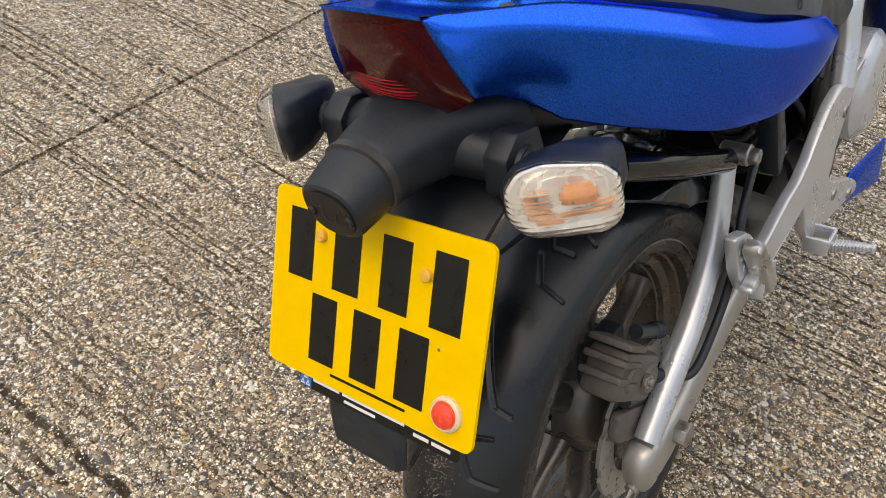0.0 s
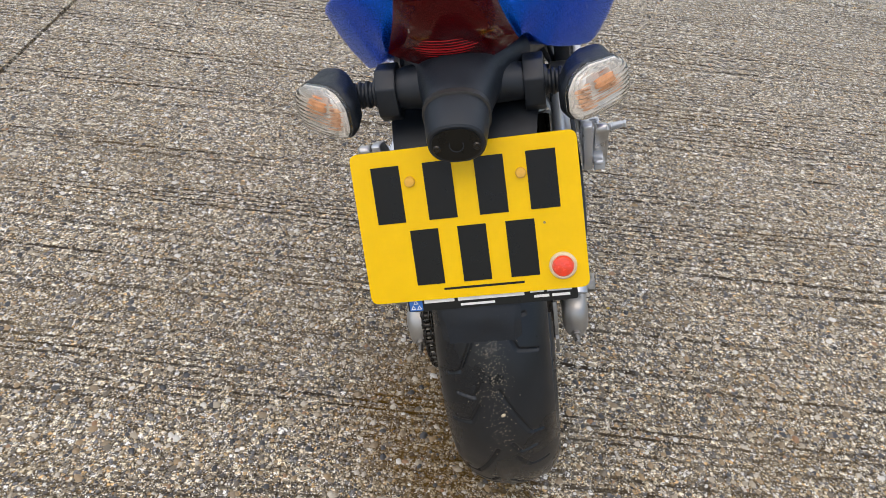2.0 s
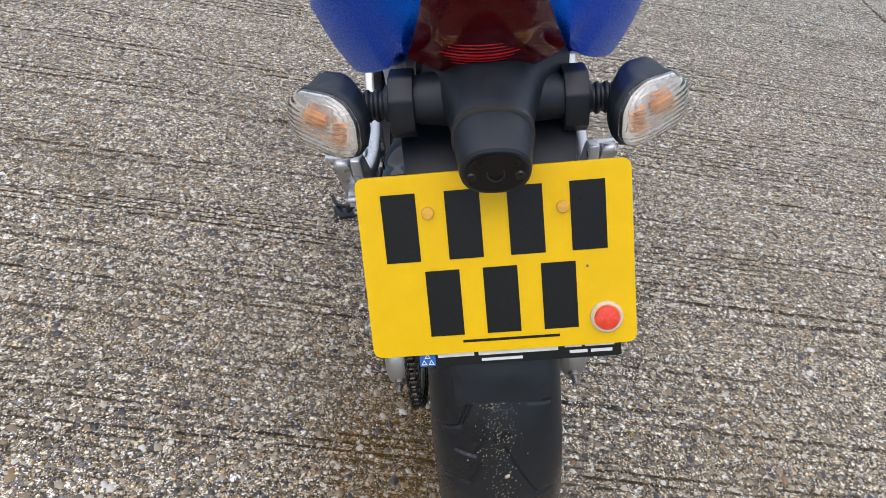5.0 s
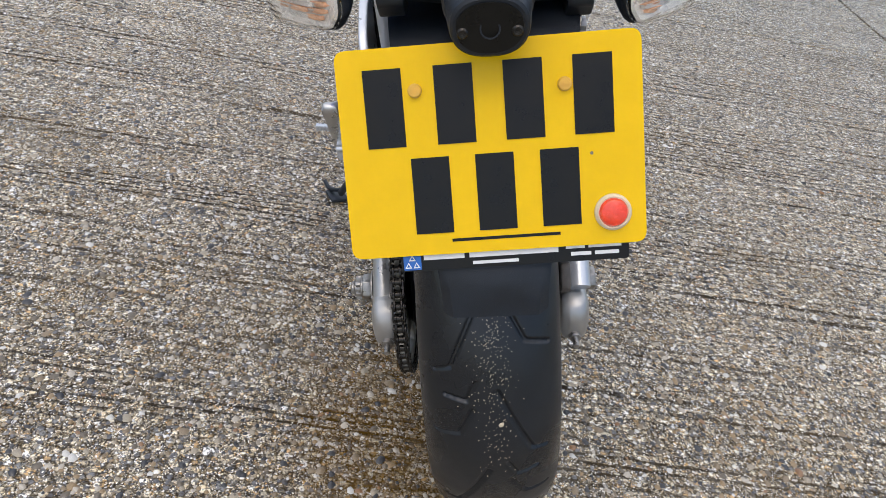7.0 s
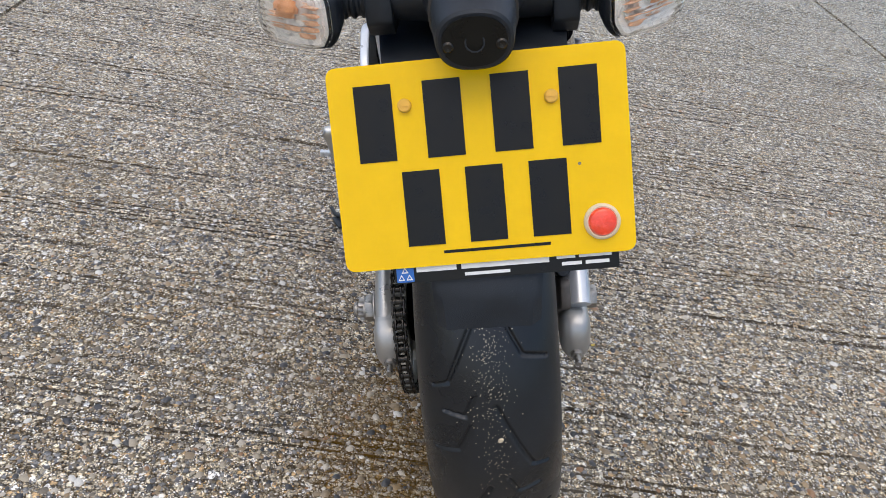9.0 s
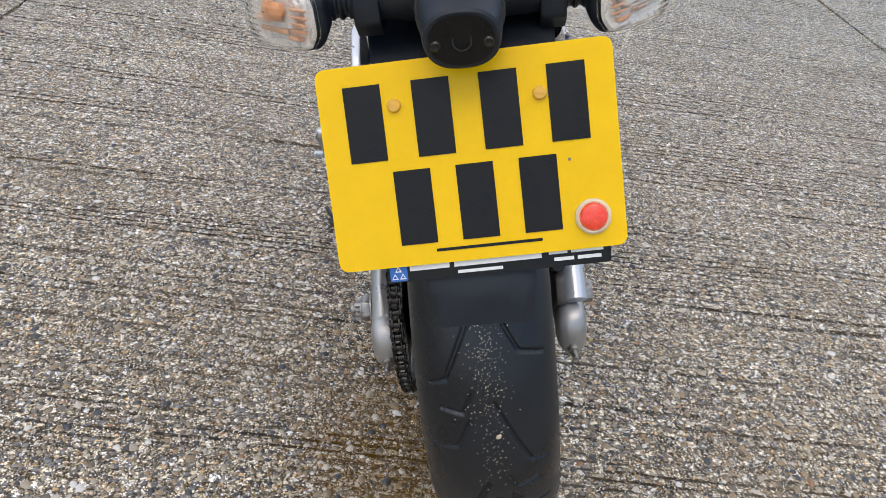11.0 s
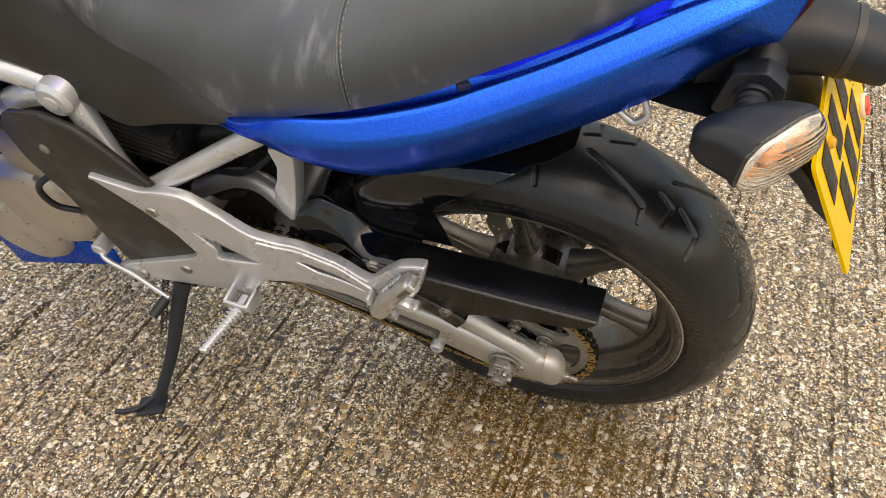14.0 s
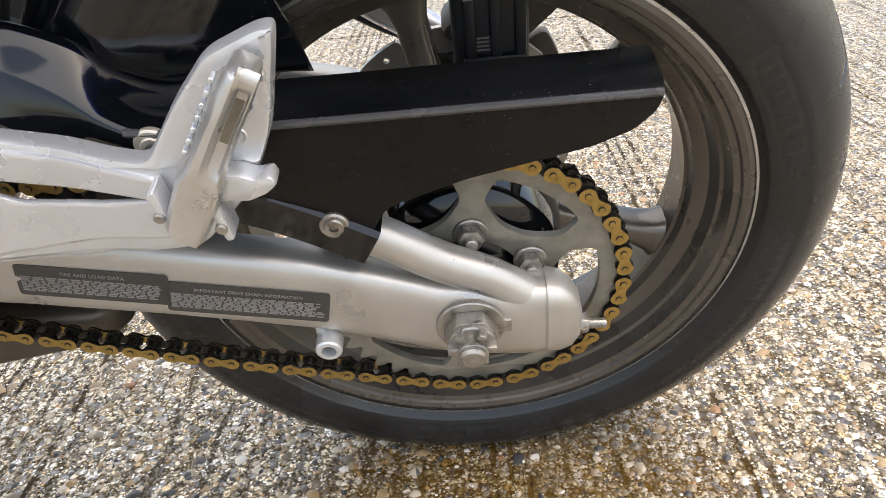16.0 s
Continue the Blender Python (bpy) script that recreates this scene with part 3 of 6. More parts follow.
    part("stand_bobbin", grow(stub, block((0.012, 0.020, 0.022), (-0.14, 0.104, -0.002))), SILVER, swing)
    return swing


build_swing_arm()


def build_warning_label(y, z, w, h, slope, title, lines, size):
    film = plate_yz(rounded([(-w / 2, -h / 2), (w / 2, -h / 2), (w / 2, h / 2), (-w / 2, h / 2)], 0.003), 0, -0.0006, bevel=0)
    m = pose(-0.1553, y, z, -slope, 0, 0)
    lab = part("warning_label", film, LABEL, bike, "grey warning label with printed small text", m=m)
    ink = words(title, size, PRINT)
    ink.transform(Matrix.Translation((-0.0010, 0, h / 2 - 0.0058)) @ Matrix(((0, 0, -1, 0), (-1, 0, 0, 0), (0, 1, 0, 0), (0, 0, 0, 1))))
    part("lettering", ink, PRINT, lab)
    rows = bmesh.new()
    rng = random.Random(int(y * 1000))
    for i in range(lines):
        zz = h / 2 - 0.0105 - i * (h - 0.014) / lines
        s = -w / 2 + 0.003
        while s < w / 2 - 0.006:
            ln = rng.uniform(0.002, 0.008)
            if s + ln > w / 2 - 0.003:
                break
            grow(rows, block((0.0004, ln, 0.0008), (-0.0009, -s - ln / 2, zz), (0, 0, 0), 0))
            s += ln + 0.0014
    part("text_bar", rows, PRINT, lab)


build_warning_label(0.248, 0.067, 0.098, 0.028, -13, "TIRE AND LOAD DATA", 9, 0.0040)
build_warning_label(0.150, 0.039, 0.110, 0.028, -13, "IMPORTANT DRIVE CHAIN INFORMATION", 10, 0.0038)


# chain guard and hugger, one black moulding ----
def build_guard():
    face = [(0.130, 0.176), (-0.121, 0.175), (-0.117, 0.163), (-0.104, 0.151), (-0.081, 0.142), (-0.006, 0.126), (0.043, 0.110), (0.052, 0.100),
            (0.060, 0.083), (0.078, 0.090), (0.145, 0.122), (0.172, 0.134), (0.174, 0.170), (0.166, 0.176)]
    guard = part("chain_guard", plate_yz(rounded(face, 0.005), -0.1535, -0.1505, bevel=0.001,
                 curve=lambda y, z: 0.10 * max(0, z - 0.176) + 0.02 * max(0, y - 0.15)), SATIN, bike, "black plastic chain guard with dust specks")
    top = rings([[(-0.1535, y, 0.177), (-0.145, y, 0.1805), (-0.112, y, 0.182), (-0.106, y, 0.178), (-0.106, y, 0.175), (-0.150, y, 0.174)] for y in (0.14, 0.05, -0.05, -0.112, -0.120)])
    # ahead of the plate the moulding leans in, from its low outer edge to the fold beside the tyre
    lean = [(-0.1420, 0.288, 0.211, -0.114, 0.272, 0.226, 0.0), (-0.1430, 0.272, 0.198, -0.112, 0.255, 0.230, 0.0), (-0.1440, 0.250, 0.180, -0.112, 0.236, 0.224, 0.05), (-0.1460, 0.225, 0.162, -0.111, 0.214, 0.211, 0.25),
            (-0.1500, 0.200, 0.147, -0.111, 0.198, 0.192, 0.65), (-0.1538, 0.178, 0.137, -0.111, 0.176, 0.1800, 1.0), (-0.1538, 0.155, 0.128, -0.111, 0.150, 0.1800, 1.0), (-0.1538, 0.130, 0.125, -0.110, 0.122, 0.1800, 1.0)]
    loops = []
    for lx, ly, lz, fx, fy, fz, w in along(lean, 5):
        low_, fold = Vector((lx, ly, lz)), Vector((fx, fy, fz))
        mid = low_.lerp(fold, 0.5) + Vector((-0.003, 0, 0.003))
        mid = mid.lerp(Vector((-0.1540, (ly + fy) / 2, fz - 0.001)), min(1.0, max(0.0, w)))
        edge = [low_, low_.lerp(mid, 0.5), low_.lerp(mid, 0.9), mid.lerp(fold, 0.1), mid.lerp(fold, 0.6), fold + Vector((-0.003, 0, 0.0012)), fold + Vector((0.001, 0, 0.0035)), fold + Vector((0.004, 0, 0.0035))]
        loops.append([tuple(p) for p in edge] + [tuple(p + Vector((0.004, 0, -0.003))) for p in reversed(edge)])
    part("front_flange", rings(loops), GLOSS, guard, angle=50)
    part("top_flange", top, SATIN, guard)
    ridge = tube([(-0.1535, 0.186, 0.180), (-0.1545, 0.163, 0.1775), (-0.1545, 0.13, 0.1770), (-0.1545, 0.05, 0.1765), (-0.1545, -0.02, 0.1765), (-0.1535, -0.119, 0.1755)], 0.0026, 8)
    part("ridge", ridge, EDGE, guard)
    for y, z, r in ((0.0800, 0.1000, 0.0098), (0.172, 0.171, 0.011)):
        screw = grow(disc_x(-0.1565, -0.151, r, 32, 0.0012, (y, z)), lathe([(-0.1580, 0.0030), (-0.1582, 0.0058), (-0.1572, 0.0066), (-0.156, 0.0066), (-0.156, 0.0030), (-0.157, 0.0026)], 24))
        for v in screw.verts:
            if abs(v.co.y) < 0.0075 and abs(v.co.z) < 0.0075:
                v.co.y += y
                v.co.z += z
        part("guard_screw", screw, BOLT if z < 0.15 else CASE, guard)
    # the arch over the tyre, drawn down to the guard on the chain's side and out to a point behind
    side_line = [(-0.1035, 0.17), (-0.1040, 0.20), (-0.1045, 0.24), (-0.1045, 0.272), (-0.1020, 0.294), (-0.0950, 0.311), (-0.0820, 0.325), (-0.0600, 0.335), (-0.0300, 0.340), (0.0, 0.3415)]
    px_, pr_ = np.array([p[0] for p in side_line]), np.array([p[1] for p in side_line])

    def flank_of(r_low, lift):
        r = np.linspace(0, 1, 17) ** 1.3 * (0.3415 - r_low) + r_low
        return [(float(np.interp(v, pr_, px_)), float(v) + lift) for v in r]
    loops = []
    for a in np.linspace(18, 99, 66):
        low = float(np.interp(a, (18, 40, 46, 55, 66, 68, 72, 80, 86, 92, 99), (0.284, 0.270, 0.235, 0.212, 0.190, 0.268, 0.275, 0.295, 0.314, 0.331, 0.3400)))
        other = float(np.interp(a, (18, 70, 80, 92, 99), (0.284, 0.276, 0.297, 0.331, 0.3400)))
        lift = 0.010 * math.sin((a - 18) / 81 * math.pi)
        lf, rt = flank_of(low, lift), flank_of(other, lift)
        outer = lf + [(-x, r) for x, r in reversed(rt[:-1])]
        inner = [(x * 0.965, r - 0.004) for x, r in reversed(outer)]
        loops.append([(x, r * math.cos(radians(a)), r * math.sin(radians(a))) for x, r in outer + inner])
    part("hugger", rings(loops), GLOSS, guard, "gloss black tyre hugger", 50)


build_guard()


# foot rest hangers, pegs ----
def build_hanger(side):
    outer = [(0.558, 0.264), (0.479, 0.257), (0.440, 0.268), (0.413, 0.271), (0.397, 0.267), (0.355, 0.241), (0.325, 0.213), (0.295, 0.200), (0.262, 0.198), (0.225, 0.189), (0.189, 0.179), (0.167, 0.177), (0.141, 0.212), (0.118, 0.237), (0.088, 0.249), (0.0805, 0.248), (0.0815, 0.241),
             (0.094, 0.193), (0.104, 0.172), (0.118, 0.150), (0.150, 0.118), (0.190, 0.110), (0.232, 0.107), (0.331, 0.108), (0.352, 0.085), (0.381, 0.050), (0.420, 0.042), (0.640, -0.018), (0.652, -0.004),
             (0.616, 0.024), (0.457, 0.110), (0.440, 0.130), (0.458, 0.172), (0.497, 0.215)]
    if side > 0:   # the right one is slimmer
        slim = {(0.413, 0.271): (0.413, 0.264), (0.397, 0.267): (0.397, 0.260), (0.355, 0.241): (0.355, 0.236), (0.190, 0.110): (0.190, 0.127),
                (0.232, 0.107): (0.232, 0.130), (0.331, 0.108): (0.331, 0.140)}
        outer = [slim.get(p, p) for p in outer]
    slot = [(0.421, 0.190), (0.331, 0.150), (0.404, 0.132), (0.398, 0.157)]
    slit = [(0.277, 0.1695), (0.258, 0.1705), (0.204, 0.1580), (0.172, 0.1535), (0.206, 0.1500), (0.250, 0.1545)]
    hollow = [(0.288, 0.178), (0.262, 0.181), (0.204, 0.168), (0.170, 0.160), (0.175, 0.140), (0.206, 0.136), (0.280, 0.138)]

    def waist(y, z):   # the rear arm runs nearer to the wheel than the two ends
        t = min(1.0, max(0.0, (y - 0.148) / 0.072)) * min(1.0, max(0.0, (0.350 - y) / 0.080))
        return (0.012 * t * t * (3 - 2 * t) if side < 0 else 0.0) + 0.02 * max(0, 0.2 - y) + 0.010 * max(0, y - 0.5)
    bends = [0.150 + 0.009 * i for i in range(23)] if side < 0 else []
    bm = plate_yz(rounded(outer, 0.008, 4), -0.186, -0.170, [rounded(slot, 0.004, 2), rounded(hollow, 0.006, 3)] if side < 0 else [], 0.0040, curve=waist, cuts=bends)
    if side > 0:
        mirror_x(bm, -0.010)
    hang = part("foot_hanger", bm, SILVER, bike, "silver cast alloy foot peg hanger", 32)
    hang.modifiers.new("even_shading", "WEIGHTED_NORMAL").keep_sharp = True
    flip = (lambda b: mirror_x(b, -0.010)) if side > 0 else (lambda b: b)
    if side < 0:   # the rear arm is a raised face, with the slit through it
        face = [(0.330, 0.190), (0.322, 0.206), (0.295, 0.1955), (0.262, 0.1935), (0.225, 0.1845), (0.190, 0.1745), (0.162, 0.1690), (0.154, 0.1280), (0.172, 0.1250), (0.233, 0.1210), (0.281, 0.1160), (0.304, 0.1120), (0.318, 0.150)]
        arm = part("raised_arm", plate_yz(rounded(face, 0.006, 4), -0.1888, -0.1835, [rounded(slit, 0.004, 3)], 0.0022, curve=waist, cuts=bends), SILVER, hang, angle=32)
        arm.modifiers.new("even_shading", "WEIGHTED_NORMAL").keep_sharp = True
    for y, z in ((0.473, 0.217), (0.482, 0.072), (0.587, 0.013)):
        hub = lathe([(-0.1885, 0.003), (-0.1885, 0.0085), (-0.187, 0.0095), (-0.183, 0.0095)], 24)
        hub = grow(hub, lathe([(-0.1875, 0.0001), (-0.1875, 0.0032)], 6))
        hub.transform(Matrix.Translation((0, y, z)))
        part("hanger_bolt", flip(hub), BOLT, hang)
    for y, z in ((0.112, 0.191), (0.104, 0.209), (0.095, 0.225)):
        x = -0.186 + 0.02 * (0.2 - y)
        dim = lathe([(x + 0.0005, 0.0001), (x + 0.0001, 0.0028), (x - 0.0007, 0.0044), (x + 0.0006, 0.0054)], 18)
        dim.transform(Matrix.Translation((0, y, z)))
        part("dimple", flip(dim), SILVER, hang)
    # passenger peg, folded up against its plate, with a long worn groove in its face
    def drop(b, low=0.007, more=0.009):
        for v in b.verts:
            v.co.z -= low + more * min(1.0, max(0.0, (v.co.z - 0.148) / 0.108))
        return b
    stations = [(0.0918, 0.2565, 0.0025, 0.0), (0.0925, 0.2552, 0.0052, 0.0), (0.0938, 0.2530, 0.0072, 0.0), (0.0955, 0.2500, 0.0084, 0.0), (0.0975, 0.2465, 0.0088, 0.35), (0.0990, 0.2440, 0.0090, 0.8), (0.1020, 0.2390, 0.0091, 1.0), (0.1130, 0.2210, 0.0096, 1.0), (0.1240, 0.2015, 0.0102, 0.9),
                (0.1275, 0.1955, 0.0106, 0.3), (0.1300, 0.1910, 0.0110, 0.0), (0.1335, 0.1850, 0.0130, 0.0), (0.1440, 0.1640, 0.0125, 0.0), (0.1505, 0.1510, 0.0115, 0.0), (0.1520, 0.1480, 0.0095, 0.0)]
    loops = []
    for y, z, hw, g in stations:
        e = 0.005 * max(0, 1 - hw / 0.008)
        cross = [(hw, -0.187 - e), (hw, -0.204 + e), (hw - 0.003, -0.2090 + e), (0.003, -0.2100 + e), (0.0012, -0.2092 + e + 0.001 * g), (-0.0008, -0.2090 + e + 0.0058 * g), (-0.0062, -0.2090 + e + 0.0058 * g),
                 (-0.0078, -0.2088 + e + 0.001 * g), (-hw + 0.002, -0.2080 + e), (-hw, -0.204 + e), (-hw, -0.187 - e)]
        loops.append([(x, y + 0.823 * u, z + 0.568 * u) for u, x in cross])
    part("passenger_peg", flip(drop(rings(loops))), CASTALLOY, hang, "folded silver passenger foot peg with a worn groove", 42)
    groove = rings([[(-0.2034, y + 0.823 * u, z + 0.568 * u) for u in (-0.0012, -0.0060)] + [(-0.2026, y + 0.823 * u, z + 0.568 * u) for u in (-0.0060, -0.0012)] for y, z in ((0.1012, 0.2408), (0.1130, 0.2210), (0.1248, 0.2000))])
    part("peg_groove", flip(drop(groove)), GROOVE, hang, "grimy groove")
    for i in range(7):   # serrated back edge
        y, z = 0.1030 + 0.0042 * i, 0.2390 - 0.0072 * i
        tooth = block((0.008, 0.0026, 0.0040), (-0.193, y + 0.0098, z + 0.0068), (34, 0, 0), 0.0006, 1)
        part("peg_tooth", flip(drop(tooth)), SILVER, hang)
    lug = plate_yz(rounded([(0.125, 0.182), (0.112, 0.180), (0.105, 0.176), (0.097, 0.178), (0.094, 0.172), (0.101, 0.166), (0.112, 0.162), (0.128, 0.164)], 0.003, 3), -0.200, -0.184, bevel=0.003)
    part("peg_pivot", flip(drop(lug, 0.004, 0)), SILVER, hang)
    for y, z, r in ((0.1600, 0.1690, 0.0), (0.1290, 0.1580, 0.0)):
        ear = plate_yz(rounded([(y - 0.0045, z - 0.013), (y + 0.0010, z - 0.014), (y + 0.0048, z + 0.010), (y - 0.0008, z + 0.014)], 0.003, 3), -0.204, -0.186, bevel=0.0018)
        part("peg_ear", flip(drop(ear, 0.009, 0)), SILVER, hang)
        pinhead = disc_x(-0.2055, -0.190, 0.0034, 16, 0.0008, (y + 0.001, z - 0.004))
        part("peg_pin", flip(drop(pinhead, 0.009, 0)), BOLT, hang)
    cut = 0.022 if side > 0 else 0.0
    # rider's peg: an open fork and a serrated bar out to the side
    fork = block((0.034, 0.005, 0.026), (-0.198, 0.403, 0.055), (0, 0, 0), 0.0015)
    grow(fork, block((0.034, 0.005, 0.026), (-0.198, 0.367, 0.055), (0, 0, 0), 0.0015))
    grow(fork, block((0.005, 0.040, 0.026), (-0.183, 0.385, 0.057), (0, 0, 0), 0.0015))
    grow(fork, block((0.005, 0.040, 0.012), (-0.214, 0.385, 0.060), (0, 0, 0), 0.0015))
    grow(fork, block((0.006, 0.034, 0.034), (-0.181, 0.382, 0.084), (0, 6, 0), 0.002))
    part("peg_fork", flip(fork), SILVER, hang)
    bar = rings([[(x, y0 + dy * w, 0.049 + dz * h) for dy, dz in ((-1, -1), (1, -1), (1, 1), (-1, 1))] for x, w, h, y0 in
                 ((-0.190, 0.006, 0.006, 0.385), (-0.216, 0.0060, 0.006, 0.386), (-0.276 + cut, 0.0045, 0.005, 0.399), (-0.289 + cut, 0.0045, 0.005, 0.401))])
    bmesh.ops.bevel(bar, geom=bar.edges[:], offset=0.002, segments=2, affect="EDGES", profile=0.5)
    part("rider_peg", flip(bar), SILVER, hang, "serrated silver rider foot peg")
    for i in range(11):
        t = i / 10
        tooth = block((0.0030, 0.0205 - 0.008 * t, 0.0125 - 0.003 * t), (-0.219 - (0.063 - cut) * t, 0.387 + 0.0125 * t, 0.0500 - 0.0008 * t), (0, 0, 0), 0.0009, 1)
        part("peg_tooth", flip(tooth), SILVER, hang)
    part("peg_tip", flip(block((0.006, 0.013, 0.011), (-0.2885 + cut, 0.401, 0.049), (0, 0, 0), 0.002)), SILVER, hang)
    return hang


build_hanger(-1)
build_hanger(1)
# ---- seat, tail and lights; the tail sits a few millimetres off the wheel's line ----
CX = 0.007


def build_seat():
    rows = [(-0.197, 0.018, 0.614, 0.618), (-0.189, 0.044, 0.609, 0.629), (-0.166, 0.070, 0.606, 0.637), (-0.125, 0.099, 0.593, 0.640), (-0.070, 0.128, 0.569, 0.638),
            (0.0, 0.152, 0.540, 0.626), (0.06, 0.170, 0.513, 0.604), (0.13, 0.181, 0.487, 0.570), (0.20, 0.176, 0.455, 0.540), (0.26, 0.162, 0.414, 0.522), (0.32, 0.148, 0.392, 0.512),
            (0.40, 0.132, 0.416, 0.508), (0.47, 0.120, 0.432, 0.512), (0.53, 0.106, 0.452, 0.520)]
    loops = []
    for y, hw, zb, zt in along(rows, 5):
        lp = []
        for a in np.linspace(0, math.pi, 36):
            c, s = math.cos(a), math.sin(a)
            lp.append((CX + hw * math.copysign(abs(c) ** 0.62, c), y, zb + (zt - zb) * abs(s) ** 0.72))
        lp += [(CX - hw * 0.86, y, zb - 0.008), (CX, y, zb - 0.01), (CX + hw * 0.86, y, zb - 0.008)]
        loops.append(lp)
    seat = part("seat", rings(loops), SEAT, bike, "black vinyl dual seat with pale scuff marks", 60)
    # stitched seam across the seat
    pts = []
    for a in np.linspace(0.02, math.pi - 0.02, 41):
        c, s = math.cos(a), math.sin(a)
        y = 0.13 + 0.025 * s ** 1.5
        k = np.array([np.interp(y, [r[0] for r in rows], [r[i] for r in rows]) for i in (1, 2, 3)])
        pts.append((CX + (k[0] + 0.001) * math.copysign(abs(c) ** 0.62, c), y, k[1] + (k[2] - k[1]) * abs(s) ** 0.72 + 0.0006))
    part("seam", tube(pts, 0.0016, 6, 2), SEAT, seat)
    for p, q in zip(pts[:-1], pts[1:]):
        p, q = Vector(p), Vector(q)
        n = max(1, int((q - p).length / 0.006))
        for i in range(n):
            a, b = p.lerp(q, (i + 0.15) / n), p.lerp(q, (i + 0.7) / n)
            off = Vector((0, -0.004, 0.0012))
            part("stitch", tube([a + off, b + off], 0.0005, 4, 1, smooth=False), PRINT, seat)
    for x, y, z in ((-0.060, -0.167, 0.5935), (0.072, -0.170, 0.5925), (-0.135, 0.03, 0.512), (0.149, 0.03, 0.512)):
        part("rubber_pad", block((0.020, 0.014, 0.011), (x, y, z), (0, 0, 30 if x < 0 else -30), 0.004), CASTIRON, seat, "grey rubber seat pad")
    return seat


build_seat()


def build_tail():
    #        y      low hw,z      bulge hw,z     shoulder hw,z   gutter hw,z
    rows = [(0.325, 0.152, 0.389, 0.154, 0.392, 0.151, 0.396, 0.14, 0.393),
            (0.29, 0.164, 0.392, 0.17, 0.4062, 0.162, 0.412, 0.146, 0.405),
            (0.245, 0.175, 0.395, 0.187, 0.4263, 0.175, 0.438, 0.158, 0.428),
            (0.2, 0.182, 0.389, 0.201, 0.4454, 0.187, 0.461, 0.168, 0.45),
            (0.13, 0.178, 0.387, 0.207, 0.4665, 0.191, 0.484, 0.17, 0.473),
            (0.05, 0.16, 0.404, 0.197, 0.4911, 0.178, 0.51, 0.156, 0.499),
            (0.0, 0.145, 0.423, 0.184, 0.5115, 0.164, 0.531, 0.142, 0.519),
            (-0.05, 0.13, 0.447, 0.168, 0.5342, 0.149, 0.553, 0.128, 0.541),
            (-0.1, 0.113, 0.472, 0.148, 0.5575, 0.128, 0.575, 0.107, 0.564),
            (-0.15, 0.095, 0.5, 0.122, 0.5784, 0.102, 0.594, 0.082, 0.585),
            (-0.195, 0.0815, 0.527, 0.096, 0.5929, 0.078, 0.604, 0.058, 0.594),
            (-0.224, 0.074, 0.541, 0.073, 0.5975, 0.059, 0.6085, 0.05, 0.602),
            (-0.2405, 0.069, 0.546, 0.0535, 0.603, 0.0485, 0.6105, 0.044, 0.6085)]
    loops = []
    for y, lw, lz, bw, bz, sw, sz, gw, gz in along(rows, 4):
        behind = min(1.0, max(0.0, (-0.165 - y) / 0.03))
        half = [(lw - 0.014, lz + 0.006), (lw - 0.002, lz), (lw, lz + 0.002)]
        for t in (0.3, 0.6, 0.85):
            half.append((lw + (bw - lw) * t + 0.004 * math.sin(t * math.pi), lz + (bz - lz) * t))
        half += [(bw, bz - 0.005), (bw - 0.0010, bz - 0.001), (bw - 0.0032, bz + 0.003)]
        for t in (0.5, 0.8):
            half.append((bw - 0.0032 + (sw - bw + 0.0032) * t, bz + 0.003 + (sz - bz - 0.003) * (t - 0.06 * math.sin(t * math.pi))))
        half += [(sw, sz - 0.001), (sw - 0.003, sz), (gw + 0.004, gz), (gw - 0.002, gz + 0.001)]
        half += [(gw - 0.006, gz + 0.016 * (1 - behind) - 0.006 * behind), (gw * 0.5, gz + 0.018 * (1 - behind) - 0.010 * behind)]
        lean = 0.30 * min(1.0, max(0.0, (-0.150 - y) / 0.07))   # the rear edge slopes with the lamp
        lp = [(CX - w, y + lean * max(0, sz - z), z) for w, z in half] + [(CX + w, y + lean * max(0, sz - z), z) for w, z in reversed(half)]
        loops.append(lp)
    tail = part("tail_cowl", rings(loops), PAINT, bike, "metallic blue tail cowl with raindrops", 75)
    # painted wall that stands under the rim of the seat
    wall = [(-0.186, 0.030, 0.596, 0.612), (-0.180, 0.046, 0.594, 0.611), (-0.160, 0.066, 0.586, 0.609), (-0.125, 0.090, 0.566, 0.598), (-0.070, 0.117, 0.540, 0.572), (0.0, 0.139, 0.510, 0.536), (0.06, 0.150, 0.488, 0.506), (0.11, 0.156, 0.470, 0.484)]
    part("inner_wall", rings([[(CX - w, y, z0), (CX - w, y, z1), (CX + w, y, z1), (CX + w, y, z0)] for y, w, z0, z1 in along(wall, 4)]), PAINT, tail, "blue inner wall below the seat", 60)
    # rear lip over the lamp
    deck = [(-0.145, 0.036, 0.072, 0.6090), (-0.162, 0.032, 0.070, 0.6030), (-0.1705, 0.030, 0.069, 0.5960), (-0.180, 0.027, 0.0665, 0.5950), (-0.200, 0.022, 0.0595, 0.5985), (-0.220, 0.019, 0.0535, 0.6050), (-0.2420, 0.0155, 0.0478, 0.6125)]
    lip = bmesh.new()
    for k in (0.0, 0.003):
        rowv = []
        for u in np.linspace(-1, 1, 21):
            rowv.append([lip.verts.new((CX + u * w, y - c * (1 - u * u), z + (0.0085 if y < -0.21 else 0.0078) * (1 - u * u) - k)) for y, c, w, z in deck])
        for a, b in zip(rowv[:-1], rowv[1:]):
            for q in range(len(deck) - 1):
                lip.faces.new((a[q], a[q + 1], b[q + 1], b[q]))
        top_ = rowv if k == 0 else top_
